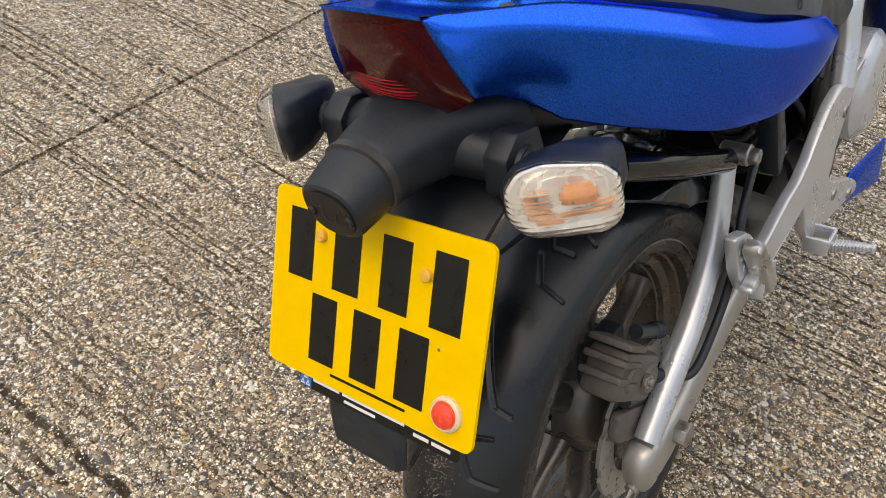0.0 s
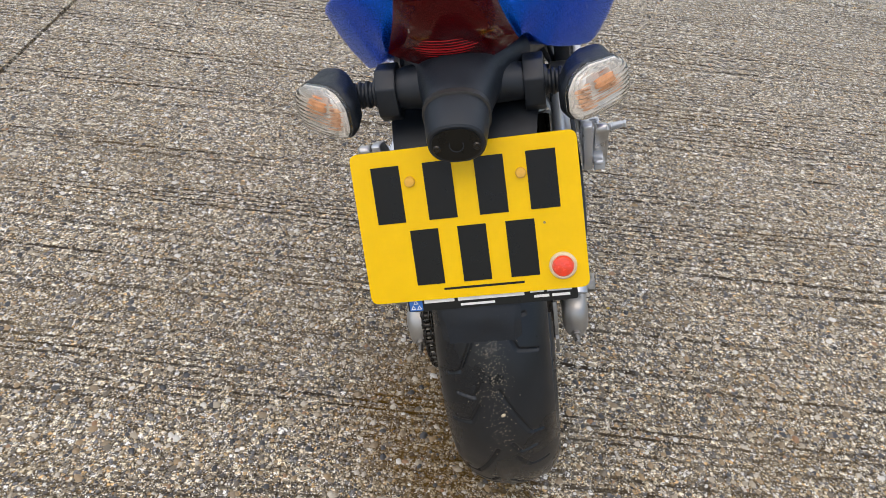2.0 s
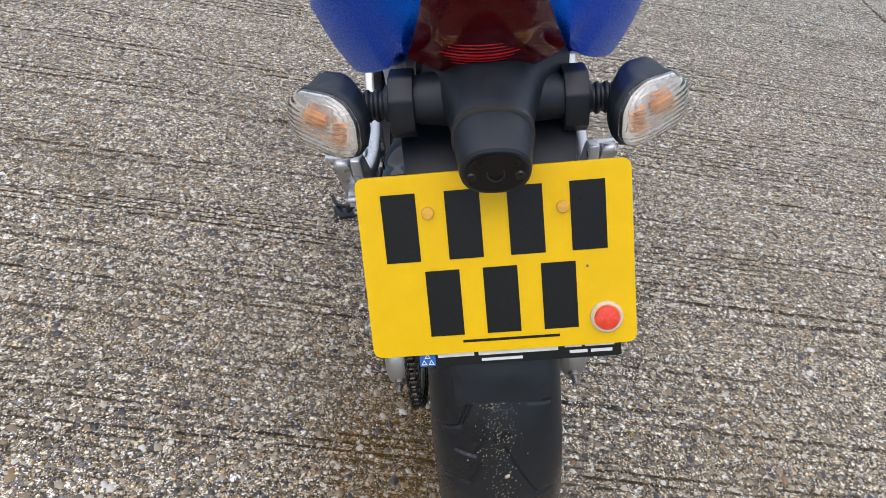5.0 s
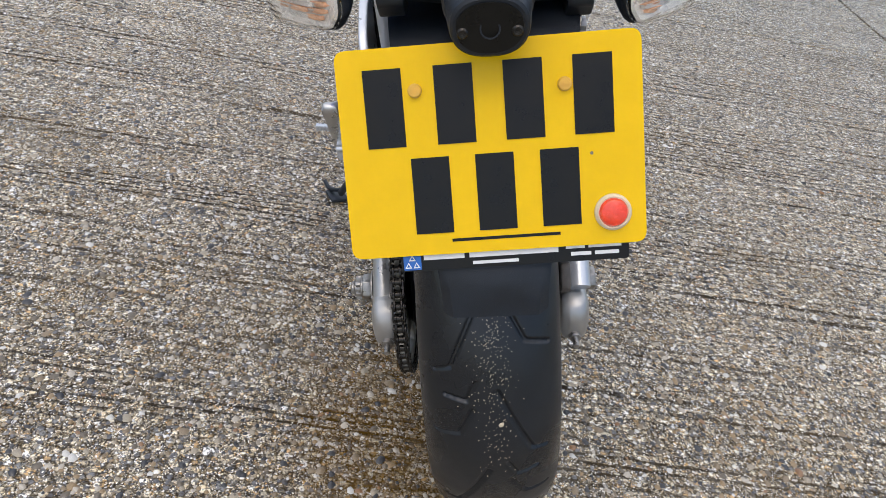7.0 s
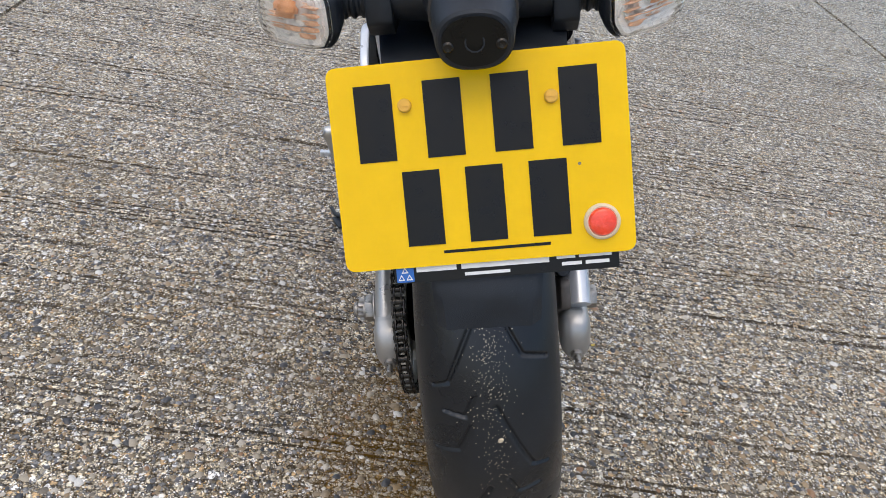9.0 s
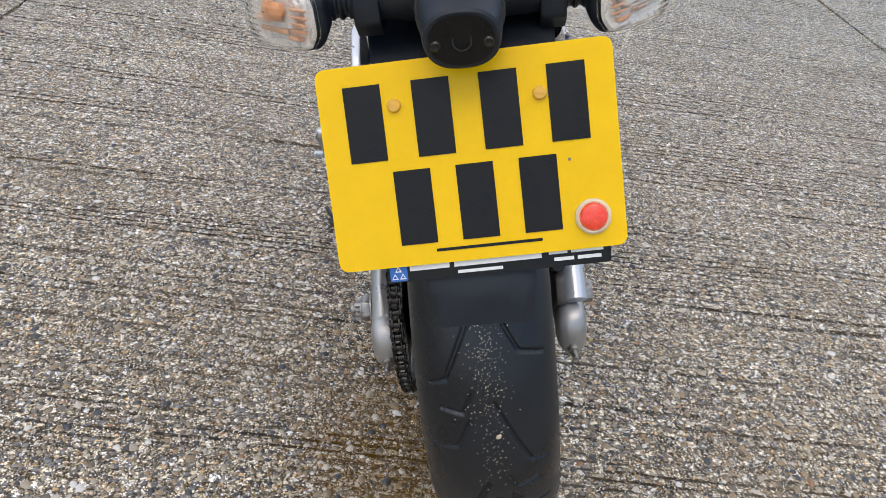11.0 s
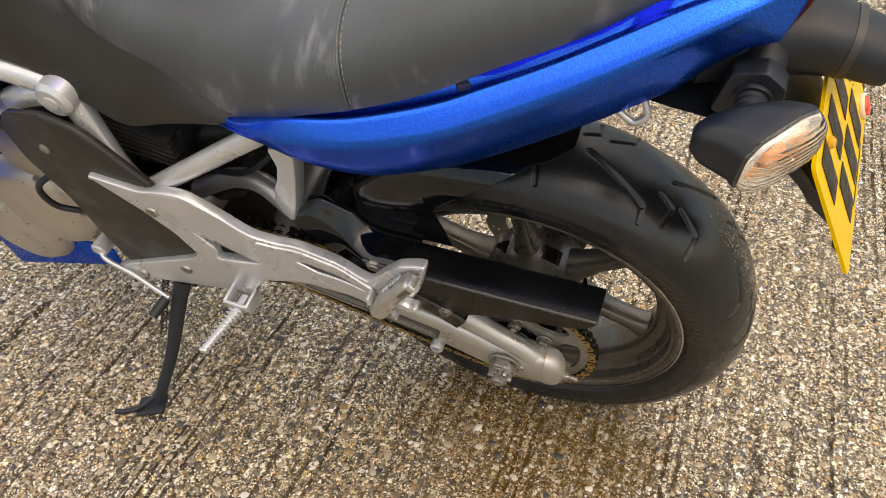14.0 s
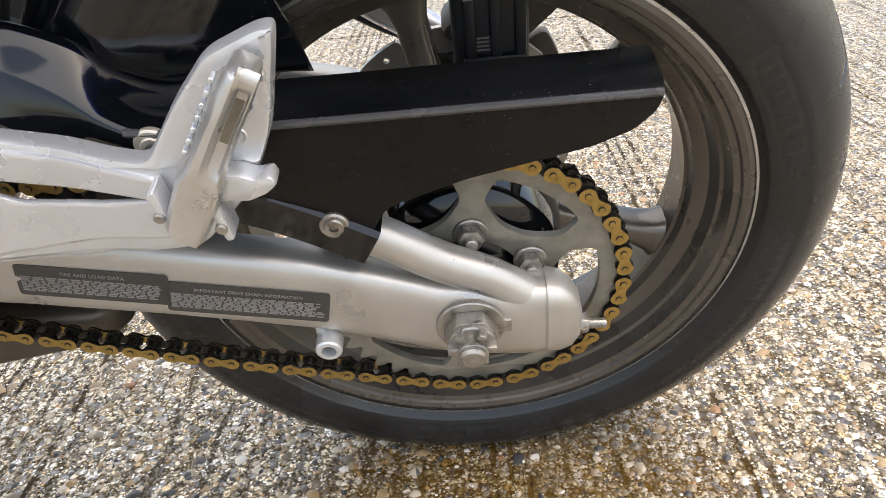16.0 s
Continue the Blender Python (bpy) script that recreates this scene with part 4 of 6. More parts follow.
        if k:
            for a, b, c, d in zip(top_[:-1], top_[1:], rowv[:-1], rowv[1:]):
                lip.faces.new((a[-1], b[-1], d[-1], c[-1]))
    part("rear_lip", lip, PAINT, tail, angle=60)
    for s in (-1, 1):
        part("panel_gap", tube([(CX + s * 0.0482, -0.2425, 0.6128), (CX + s * 0.0510, -0.220, 0.6068), (CX + s * 0.0530, -0.182, 0.5975)], 0.0004, 6), INK, tail)
    part("cowl_scuff", tube([(CX - 0.1665, 0.085, 0.4122), (CX - 0.176, 0.125, 0.4092)], 0.0005, 6), WHITE, tail)
    # lamp: a red lens over a ridged reflector
    def skin(inset, ridges):
        bm = bmesh.new()
        nu, nv = 40, 30
        grid = []
        for j in range(nv + 1):
            v = j / nv
            row = []
            for i in range(nu + 1):
                u = 2 * i / nu - 1
                hw = 0.0475 + 0.019 * v - 0.002 * math.sin(math.pi * v)
                z = (0.6105 + 0.0085 * (1 - u * u)) * (1 - v) + (0.545 - 0.024 * (1 - u * u)) * v - 0.9 * inset * (1 - v)
                y = (-0.2400 - 0.0160 * (1 - u * u)) * (1 - v) + (-0.2210 + 0.006 * (1 - u * u)) * v - 0.010 * math.sin(math.pi * v * 0.9) * (1 - u ** 6)
                y += inset + ridges * (0.5 + 0.5 * math.sin(v * 60))
                row.append(bm.verts.new((CX + u * hw * (1 - inset), y, z)))
            grid.append(row)
        for a, b in zip(grid[:-1], grid[1:]):
            for i in range(nu):
                bm.faces.new((a[i], a[i + 1], b[i + 1], b[i]))
        return bm
    lens = skin(0, 0)
    bmesh.ops.solidify(lens, geom=lens.faces[:], thickness=0.003)
    lamp = part("tail_light", lens, REDLENS, bike, "dark red tail light lens", 60)
    lamp.visible_shadow = False
    back = skin(0.014, 0.0007)
    part("reflector_panel", back, DAMPER, lamp, "ridged dark lamp reflector")
    # glints of the reflector, added as bright red lines on the lens
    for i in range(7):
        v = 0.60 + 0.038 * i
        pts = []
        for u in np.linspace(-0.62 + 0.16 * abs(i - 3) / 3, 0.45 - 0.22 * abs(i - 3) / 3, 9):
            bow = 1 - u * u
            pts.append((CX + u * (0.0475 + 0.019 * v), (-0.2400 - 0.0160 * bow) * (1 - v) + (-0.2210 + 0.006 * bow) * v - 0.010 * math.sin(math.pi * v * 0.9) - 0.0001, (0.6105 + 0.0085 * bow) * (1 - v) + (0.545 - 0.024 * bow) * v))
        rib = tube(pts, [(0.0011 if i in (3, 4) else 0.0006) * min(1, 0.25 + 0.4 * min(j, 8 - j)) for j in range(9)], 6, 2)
        part("glint_rib", rib, REDGLINT, lamp, "bright red raised line drawn as a reflector glint")
    box = rings([oval(CX, y, 0.563, w, h, 3, 24) for y, w, h in ((-0.214, 0.112, 0.050), (-0.20, 0.120, 0.056), (-0.17, 0.13, 0.060))])
    part("lamp_housing", box, INK, lamp)
    return tail


build_tail()


def build_indicator(side):
    c = Vector((-0.135, -0.238, 0.506))
    e1, n = Vector((0.065, -0.056, 0)).normalized(), Vector((-0.056, -0.065, 0)).normalized()
    line = rounded([(-0.039, -0.022), (-0.036, 0.007), (-0.024, 0.018), (0.018, 0.025), (0.036, 0.021), (0.046, 0.007), (0.045, -0.018), (0.034, -0.032), (0.005, -0.036), (-0.024, -0.037), (-0.034, -0.031)], 0.005, 4)

    def loop(scale, depth, shift=(0, 0, 0), sag=0.0):
        return [tuple(c + Vector(shift) + e1 * s * scale + Vector((0, 0, t * scale)) + n * (depth - sag * abs(s) / 0.045)) for s, t in line]

    def place(bm):
        if side > 0:
            mirror_x(bm, CX)
            bm.transform(Matrix.Translation((0.000, 0.014, -0.014)))
        return bm
    body = rings([loop(1.01, 0.0005), loop(1.03, -0.003), loop(1.0, -0.008), loop(0.93, -0.012, (0, 0.012, 0)), loop(0.80, -0.014, (-0.002, 0.026, 0)), loop(0.58, -0.014, (-0.002, 0.040, 0)), loop(0.28, -0.014, (0, 0.048, 0)), loop(0.05, -0.014, (0, 0.050, 0))])
    ind = part("indicator", place(body), PLASTIC, bike, "indicator with clear lens, amber bulb and black housing", 50)
    out = [loop(1.0, 0.001), loop(0.99, 0.005, sag=0.000), loop(0.93, 0.011), loop(0.80, 0.0155), loop(0.55, 0.0185), loop(0.25, 0.0195), loop(0.02, 0.0197)]
    inn = [loop(0.02, 0.0177), loop(0.25, 0.0175), loop(0.55, 0.0165), loop(0.78, 0.0135), loop(0.905, 0.009), loop(0.96, 0.004), loop(0.97, 0.001)]
    lens = part("lens", place(rings(out + inn, False, True)), LENS, ind, "clear ribbed plastic lens", 40)
    lens.visible_shadow = False
    bowl = [loop(0.96, 0.0040), loop(0.90, 0.0050), loop(0.74, 0.0022), loop(0.70, 0.0040), loop(0.52, 0.0016), loop(0.48, 0.0034), loop(0.28, 0.0012), loop(0.02, 0.0012)]
    part("reflector_bowl", place(rings(bowl, False)), MIRROR, ind, "silver lamp reflector", 25)
    bulb = rings([[tuple(c + e1 * (-0.006 + 0.0135 * w * math.cos(a)) + Vector((0, 0, -0.004 + 0.0085 * w * math.sin(a))) + n * d) for a in np.linspace(0, 2 * math.pi, 20, endpoint=False)]
                  for w, d in ((0.7, 0.001), (1.0, 0.003), (1.0, 0.006), (0.8, 0.0085), (0.45, 0.0100), (0.05, 0.0105))])
    part("bulb", place(bulb), AMBER, ind, "amber bulb")
    for s0, t0 in ((0.020, -0.018), (0.022, -0.012), (0.023, -0.006), (0.024, 0.000), (-0.020, -0.019), (-0.022, -0.012), (0.015, -0.024), (-0.002, -0.020)):   # amber facets round the bulb
        facet = rings([[tuple(c + e1 * (s0 + 0.0105 * w * math.cos(a)) + Vector((0, 0, t0 + 0.0018 * w * math.sin(a))) + n * d) for a in np.linspace(0, 2 * math.pi, 10, endpoint=False)] for w, d in ((1.0, 0.003), (0.9, 0.0055), (0.2, 0.0065))])
        part("amber_facet", place(facet), PEACH, ind, "amber reflection facet")
    stem = bmesh.new()
    xs = np.linspace(-0.074, -0.128, 28)
    loops = []
    for i, x in enumerate(xs):
        r = 0.0128 + (0.0020 if (i % 4 < 2 and i < 18) else 0)
        loops.append([(x, -0.2135 + r * 0.92 * math.cos(a), 0.4965 + r * math.sin(a)) for a in np.linspace(0, 2 * math.pi, 24, endpoint=False)])
    part("stem", place(rings(loops)), PLASTIC, ind, "ribbed black rubber stem", 30)
    return ind


build_indicator(-1)
build_indicator(1)


def build_plate_lamp():
    rows = [(-0.165, 0.505, 0.150, 0.075), (-0.195, 0.503, 0.118, 0.076), (-0.222, 0.504, 0.090, 0.074), (-0.250, 0.504, 0.076, 0.066), (-0.272, 0.503, 0.0685, 0.060), (-0.2805, 0.502, 0.066, 0.057)]
    lp = [oval(0.0085, y, z, w, h, 2.5, 40, -0.12) for y, z, w, h in along(rows, 4)]
    body = part("plate_lamp", rings(lp), PLASTIC, bike, "matt black number plate lamp and bracket", 60)
    part("seal", rings([oval(0.0085, y, z, w, h, 2.5, 40, -0.12) for y, z, w, h in ((-0.279, 0.502, 0.062, 0.053), (-0.280, 0.502, 0.0675, 0.0585), (-0.287, 0.5015, 0.0680, 0.0590), (-0.288, 0.5015, 0.062, 0.053))]), LABEL, body, "grey rubber seal")
    nose = [(-0.286, 0.5015, 0.0640, 0.0545), (-0.300, 0.4980, 0.0625, 0.0530), (-0.316, 0.4935, 0.0585, 0.0495), (-0.321, 0.4925, 0.0560, 0.0470), (-0.3225, 0.492, 0.0520, 0.0430)]
    part("hood", rings([oval(0.0085, y, z, w, h, 2.4, 40, -0.15) for y, z, w, h in nose]), PLASTIC, body, angle=30)
    face = rings([oval(0.0085, y, z, w, h, 2.2, 40, -0.15) for y, z, w, h in ((-0.3220, 0.492, 0.048, 0.039), (-0.3236, 0.492, 0.0475, 0.0385))])
    part("end_face", face, INK, body, "gloss black end face")
    mark = lathe([(0, 0.0062), (-0.0005, 0.0064), (-0.0005, 0.0072), (0, 0.0074)], 28)
    mark.transform(Matrix.Translation((0.0085, -0.3240, 0.492)) @ pose(0, 0, 0, 0, 0, 90) @ pose(0, 0, 0, 0, 8, 0))
    part("round_mark", mark, PLASTIC, body)
    for x in (-0.0108, 0.0278):
        s = lathe([(0, 0.0001), (0.0006, 0.0030), (-0.0006, 0.0042), (-0.003, 0.0042)], 20)
        s.transform(Matrix.Translation((x, -0.3245, 0.4895)) @ pose(0, 0, 0, 0, 0, -90))
        part("lamp_screw", s, DARKSTEEL, body)
    # cross bar that carries the indicators, with a clamp at each end
    bar = tube([(-0.082, -0.2135, 0.497), (-0.03, -0.212, 0.500), (0.03, -0.206, 0.494), (0.096, -0.198, 0.483)], [0.0170, 0.0255, 0.0255, 0.0170], 28)
    part("cross_bar", bar, PLASTIC, body, angle=60)
    for s in (-1, 1):
        blk = plate_yz(rounded([(-0.026, -0.014), (-0.024, 0.016), (-0.006, 0.030), (0.022, 0.024), (0.032, -0.020), (0.016, -0.031), (-0.012, -0.028)], 0.003), -0.011, 0.011, bevel=0.0018)
        x, y, z = (-0.068, -0.214, 0.497) if s < 0 else (0.085, -0.198, 0.483)
        blk.transform(pose(x, y, z, 0, 0, 0))
        part("clamp", blk, PLASTIC, body, angle=30)


build_plate_lamp()


# mudguard behind the plate ----
def build_mudguard():
    rows = [(-0.150, 0.470, 0.170, 0.050), (-0.215, 0.455, 0.160, 0.05), (-0.262, 0.425, 0.148, 0.045), (-0.297, 0.375, 0.126, 0.028), (-0.322, 0.325, 0.105, 0.020), (-0.346, 0.290, 0.092, 0.014), (-0.352, 0.258, 0.088, 0.010)]
    loops = []
    for y, z, w, d in along(rows, 3):
        loops.append([(0.006 - w / 2, y, z), (0.006 - w / 2 + 0.008, y - 0.006, z - 0.002), (0.006 + w / 2 - 0.008, y - 0.006, z - 0.002), (0.006 + w / 2, y, z), (0.006 + w / 2 - 0.006, y + d * 0.8, z + 0.002), (0.006 - w / 2 + 0.006, y + d * 0.8, z + 0.002)])
    part("mudguard", rings(loops), PLASTIC, bike, "black plastic rear mudguard", 30)
    tray = rings([oval(0.004, y, z, w, h, 3.5, 24) for y, z, w, h in ((-0.19, 0.515, 0.12, 0.05), (-0.10, 0.485, 0.17, 0.06), (0.0, 0.45, 0.22, 0.06), (0.10, 0.425, 0.25, 0.06), (0.22, 0.405, 0.26, 0.07), (0.30, 0.40, 0.22, 0.06))])
    part("undertray", tray, PLASTIC, bike, "black plastic undertray", 50)
    hook = tube([(-0.085, -0.100, 0.462), (-0.088, -0.118, 0.452), (-0.086, -0.130, 0.462), (-0.080, -0.125, 0.474)], 0.0035, 10)
    part("luggage_hook", hook, SILVER, bike)


build_mudguard()


# number plate: characters shown as plain bars ----
def build_number_plate():
    m = pose(0.0075, -0.312, 0.3915, -26, -1.5, 0)
    w, h = 0.2350, 0.164

    def flat(x0, x1, z0, z1, y=-0.0021, t=0.0006, r=0.0):
        out = [(x0, z0), (x1, z0), (x1, z1), (x0, z1)]
        bm = plate_yz(rounded(out, r, 5) if r else out, 0, t, bevel=0)
        bm.transform(Matrix.Translation((0, y, 0)) @ Matrix(((0, 1, 0, 0), (-1, 0, 0, 0), (0, 0, 1, 0), (0, 0, 0, 1))))
        return bm
    plate = part("number_plate", flat(-w / 2, w / 2, -h / 2, h / 2, 0.0018, 0.0036, 0.009), YELLOW, bike, "yellow acrylic number plate, characters as black bars", m=m)
    for x in (-0.0815, -0.0265, 0.0270, 0.0800):
        part("character_bar", flat(x - 0.0150, x + 0.0150, 0.0055, 0.0660), INK, plate)
    for x in (-0.0490, 0.0015, 0.0520):
        part("character_bar", flat(x - 0.0150, x + 0.0150, -0.0645, -0.0040), INK, plate)
    part("maker_bar", flat(-0.036, 0.050, -0.0722, -0.0698, -0.0020, 0.0003), INK, plate)
    for x, z in ((-0.0567, 0.0480), (0.0585, 0.0446)):
        cap = grow(lathe([(-0.0045, 0.0001), (-0.0045, 0.0044), (-0.0035, 0.0054), (0, 0.0056)], 24), block((0.0012, 0.007, 0.0012), (-0.0047, 0, 0), (8, 0, 0), 0))
        cap.transform(Matrix.Translation((x, -0.002, z)) @ pose(0, 0, 0, 0, 0, 90))
        part("screw_cap", cap, CAP, plate, "amber plastic screw cap")
    speck = disc_x(-0.0006, 0.0, 0.0013, 10, 0.0001)
    speck.transform(Matrix.Translation((0.077, -0.0018, -0.0095)) @ pose(0, 0, 0, 0, 0, 90))
    part("speck", speck, GROOVE, plate, "small brown speck of dirt")
    ring = lathe([(-0.004, 0.0105), (-0.005, 0.0125), (-0.003, 0.0143), (0, 0.0145)], 36)
    ring.transform(Matrix.Translation((0.0916, -0.002, -0.0566)) @ pose(0, 0, 0, 0, 0, 90))
    part("reflector_rim", ring, CREAM, plate)
    dome = lathe([(-0.0085, 0.0001), (-0.0083, 0.006), (-0.0070, 0.0100), (-0.0035, 0.0118), (-0.002, 0.0118)], 36)
    dome.transform(Matrix.Translation((0.0916, -0.002, -0.0566)) @ pose(0, 0, 0, 0, 0, 90))
    part("reflector", dome, RED, plate, "round red reflector")
    strip = part("dealer_strip", flat(-0.079, 0.104, -0.0955, -0.070, 0.0045, 0.002, 0.003), INK, bike, "black dealer strip with white bars", m=m)
    part("badge", flat(-0.0772, -0.0628, -0.0945, -0.0800, 0.0024, 0.0004, 0.001), BADGE, strip, "blue badge with three white triangles")
    for x, z in ((-0.070, -0.0845), (-0.0733, -0.0905), (-0.0667, -0.0905)):
        tri = plate_yz([(-0.0028, -0.0024), (0.0028, -0.0024), (0, 0.0026)], 0, 0.0004, [[(-0.0015, -0.0015), (0.0015, -0.0015), (0, 0.0012)]], 0)
        tri.transform(Matrix.Translation((x, 0.0019, z)) @ Matrix(((0, 1, 0, 0), (-1, 0, 0, 0), (0, 0, 1, 0), (0, 0, 0, 1))))
        part("badge_triangle", tri, WHITE, strip)
    bars = [(-0.0605, -0.0275, -0.0868, -0.0822), (-0.0235, 0.0480, -0.0868, -0.0822), (-0.021, 0.016, -0.0925, -0.0899),
            (0.054, 0.069, -0.0848, -0.0819), (0.072, 0.098, -0.0848, -0.0819), (0.058, 0.074, -0.0906, -0.0877), (0.077, 0.096, -0.0906, -0.0877)]
    for x0, x1, z0, z1 in bars:
        part("text_bar", flat(x0, x1, z0, z1, 0.0022, 0.0004), WHITE, strip)


build_number_plate()


# brake caliper with hose ----
def build_caliper():
    body = block((0.050, 0.104, 0.060), (0.088, -0.050, 0.126), (-42, 0, 0), 0.009, 2)
    for i in range(3):
        grow(body, block((0.053, 0.050, 0.0085), (0.090, -0.082 + 0.013 * i, 0.150 + 0.014 * i), (-42, 0, 0), 0.003))
    cal = part("brake_caliper", body, CASTIRON, bike, "dirty grey cast brake caliper", 35)
    part("carrier_bracket", plate_yz(rounded([(-0.085, 0.095), (-0.030, 0.060), (0.02, 0.030), (0.03, 0.0), (-0.02, -0.03), (-0.05, 0.02), (-0.10, 0.06)], 0.01), 0.094, 0.106, bevel=0.002), CASTIRON, cal)
    for p in ((-0.004, 0.158), (-0.035, 0.075)):
        pin = tube([(0.100, p[0] - 0.03, p[1] + 0.022), (0.100, p[0] + 0.014, p[1] - 0.012)], 0.0085, 16, 1, smooth=False)
        part("slide_pin", pin, PLASTIC, cal)
        boot = lathe([(0, 0.006)] + [(0.003 * i, 0.0105 if i % 2 else 0.0085) for i in range(1, 8)] + [(0.024, 0.006)], 18)
        boot.transform(Matrix.Translation((0.100, p[0] + 0.012, p[1] - 0.010)) @ pose(0, 0, 0, 0, 0, 90) @ pose(0, 0, 0, 0, 38, 0))
        part("pin_boot", boot, PLASTIC, cal)
    part("caliper_boss", grow(disc_x(0.108, 0.1165, 0.020, 28, 0.003, (-0.030, 0.108)), disc_x(0.108, 0.1165, 0.017, 28, 0.003, (-0.070, 0.142))), CASTIRON, cal)
    part("arm_clip", block((0.010, 0.016, 0.012), (0.128, 0.040, 0.105), (-35, 0, 0), 0.002), PLASTIC, cal)
    part("bleed_nut", grow(hexnut(0.009, 0.114, 0.120, (-0.042, 0.118)), disc_x(0.119, 0.124, 0.005, 16, 0.001, (-0.042, 0.118))), BOLT, cal)
    pad = part("pad_cover", block((0.030, 0.062, 0.070), (0.056, -0.034, 0.120), (0, 0, 0), 0.006, 3), PLASTIC, cal, "black caliper pad cover")
    part("ledge", block((0.010, 0.050, 0.012), (0.040, -0.036, 0.098), (0, 0, 0), 0.003), PLASTIC, pad)
    for i in range(3):
        part("rib", block((0.006, 0.009, 0.050), (0.0395, -0.058 + 0.02 * i, 0.127), (0, 0, 0), 0.002), PLASTIC, pad)
    for i in range(4):
        part("text_bar", block((0.0006, 0.020 - 0.003 * (i % 2), 0.0016), (0.0408, -0.030, 0.118 - 0.0035 * i), (0, 0, 0), 0), PRINT, pad)
    part("brake_hose", tube([(0.112, 0.006, 0.085), (0.138, 0.030, 0.075), (0.142, 0.080, 0.100), (0.140, 0.140, 0.150), (0.130, 0.200, 0.230), (0.11, 0.32, 0.27)], 0.0055, 12), PLASTIC, cal, "black rubber brake hose")
    part("hose_union", tube([(0.106, -0.012, 0.094), (0.128, 0.018, 0.078)], 0.009, 14, 1, smooth=False), PLASTIC, cal)


build_caliper()


# frame, engine and the rest that shows below the seat ----
def build_frame():
    rails = tube([(-0.142, 0.546, 0.385), (-0.146, 0.66, 0.402), (-0.158, 0.80, 0.392), (-0.165, 1.00, 0.40)], 0.0165)
    frame_ = part("frame_rail", rails, SILVER, bike, "silver tubular steel frame")
    part("down_tube", tube([(-0.145, 0.541, 0.372), (-0.154, 0.525, 0.300), (-0.158, 0.512, 0.262), (-0.160, 0.490, 0.225)], [0.0165, 0.0150, 0.0125, 0.0110]), SILVER, frame_)
    part("seat_strut", tube([(-0.160, 0.478, 0.238), (-0.152, 0.36, 0.323), (-0.140, 0.25, 0.400)], 0.0135), SILVER, frame_)
    part("lower_rail", tube([(-0.140, 0.56, 0.370), (-0.140, 0.64, 0.345), (-0.130, 0.80, 0.26), (-0.12, 0.95, 0.18)], 0.016), SILVER, frame_)
    part("frame_joint", grow(disc_x(-0.168, -0.112, 0.026, 36, 0.006, (0.549, 0.381)), disc_x(-0.1695, -0.167, 0.010, 20, 0.001, (0.549, 0.381))), SILVER, frame_)
    for s in (-1, 1):
        lug = plate_yz(rounded([(0.280, 0.352), (0.243, 0.360), (0.256, 0.30), (0.270, 0.248), (0.284, 0.209), (0.295, 0.219), (0.301, 0.246), (0.295, 0.272), (0.286, 0.29), (0.276, 0.32)], 0.005), -0.142, -0.116, bevel=0.003)
        part("shock_lug", lug if s < 0 else mirror_x(lug), SILVER if s < 0 else PLASTIC, frame_)
        rail = tube([(0.14 * s, 0.25, 0.408), (0.115 * s, 0.05, 0.45), (0.08 * s, -0.12, 0.52)], 0.012)
        part("subframe_tube", rail, PLASTIC, frame_)
    right = tube([(0.156, 0.478, 0.250), (0.150, 0.50, 0.300), (0.142, 0.546, 0.385), (0.158, 0.80, 0.392)], 0.0165)
    part("right_rail", right, SILVER, frame_)
    cover = [(0.668, 0.318), (0.640, 0.352), (0.570, 0.364), (0.521, 0.347), (0.458, 0.268), (0.450, 0.180), (0.458, 0.107), (0.500, 0.075), (0.616, 0.020), (0.632, 0.100), (0.641, 0.179), (0.668, 0.255)]
    for s in (-1, 1):
        inset = 0.0 if s < 0 else 0.046
        c = plate_yz(rounded(cover, 0.012), -0.176 + inset, -0.168 + inset, bevel=0.002)
        fc = part("frame_cover", c if s < 0 else mirror_x(c), TRIM, bike, "dark plastic frame cover")
        edge = tube([(s * (0.174 - inset), 0.575, 0.360), (s * (0.176 - inset), 0.523, 0.344), (s * (0.176 - inset), 0.461, 0.268)], 0.006, 10)
        part("cover_lip", edge, TRIM, fc)
        b = lathe([(-0.179, 0.0001), (-0.179, 0.006), (-0.177, 0.0085), (-0.175, 0.0085)], 20)
        b.transform(Matrix.Translation((inset, 0.611, 0.291)))
        part("cover_bolt", b if s < 0 else mirror_x(b), BOLT, fc)
    # side panel that fills the space between the frame rail and the seat
    stations = [(0.285, 0.150, 0.3950, 0.1475, 0.408), (0.34, 0.150, 0.385, 0.134, 0.410), (0.40, 0.150, 0.370, 0.122, 0.436), (0.47, 0.150, 0.348, 0.108, 0.456), (0.52, 0.150, 0.376, 0.098, 0.480), (0.58, 0.147, 0.412, 0.112, 0.510), (0.70, 0.150, 0.424, 0.136, 0.520), (0.95, 0.158, 0.428, 0.140, 0.535)]
    for s in (-1, 1):
        rows = along(stations, 4)
        outer_ = [[(s * (xb + (xt - xb) * t + 0.006 * math.sin(math.pi * t)), y, zb + (zt - zb) * t) for t in np.linspace(0, 1, 8)] for y, xb, zb, xt, zt in rows]
        loops = [lp + [(x - s * 0.005, y, z) for x, y, z in reversed(lp)] for lp in outer_]
        part("side_panel", rings(loops), TRIM, bike, "dark brown-grey plastic side panel below the seat", 50)
    # regulator with cooling fins
    reg = block((0.04, 0.105, 0.060), (-0.085, 0.500, 0.275), (12, 0, 0), 0.004)
    regulator = part("regulator", reg, PLASTIC, bike, "black finned voltage regulator")
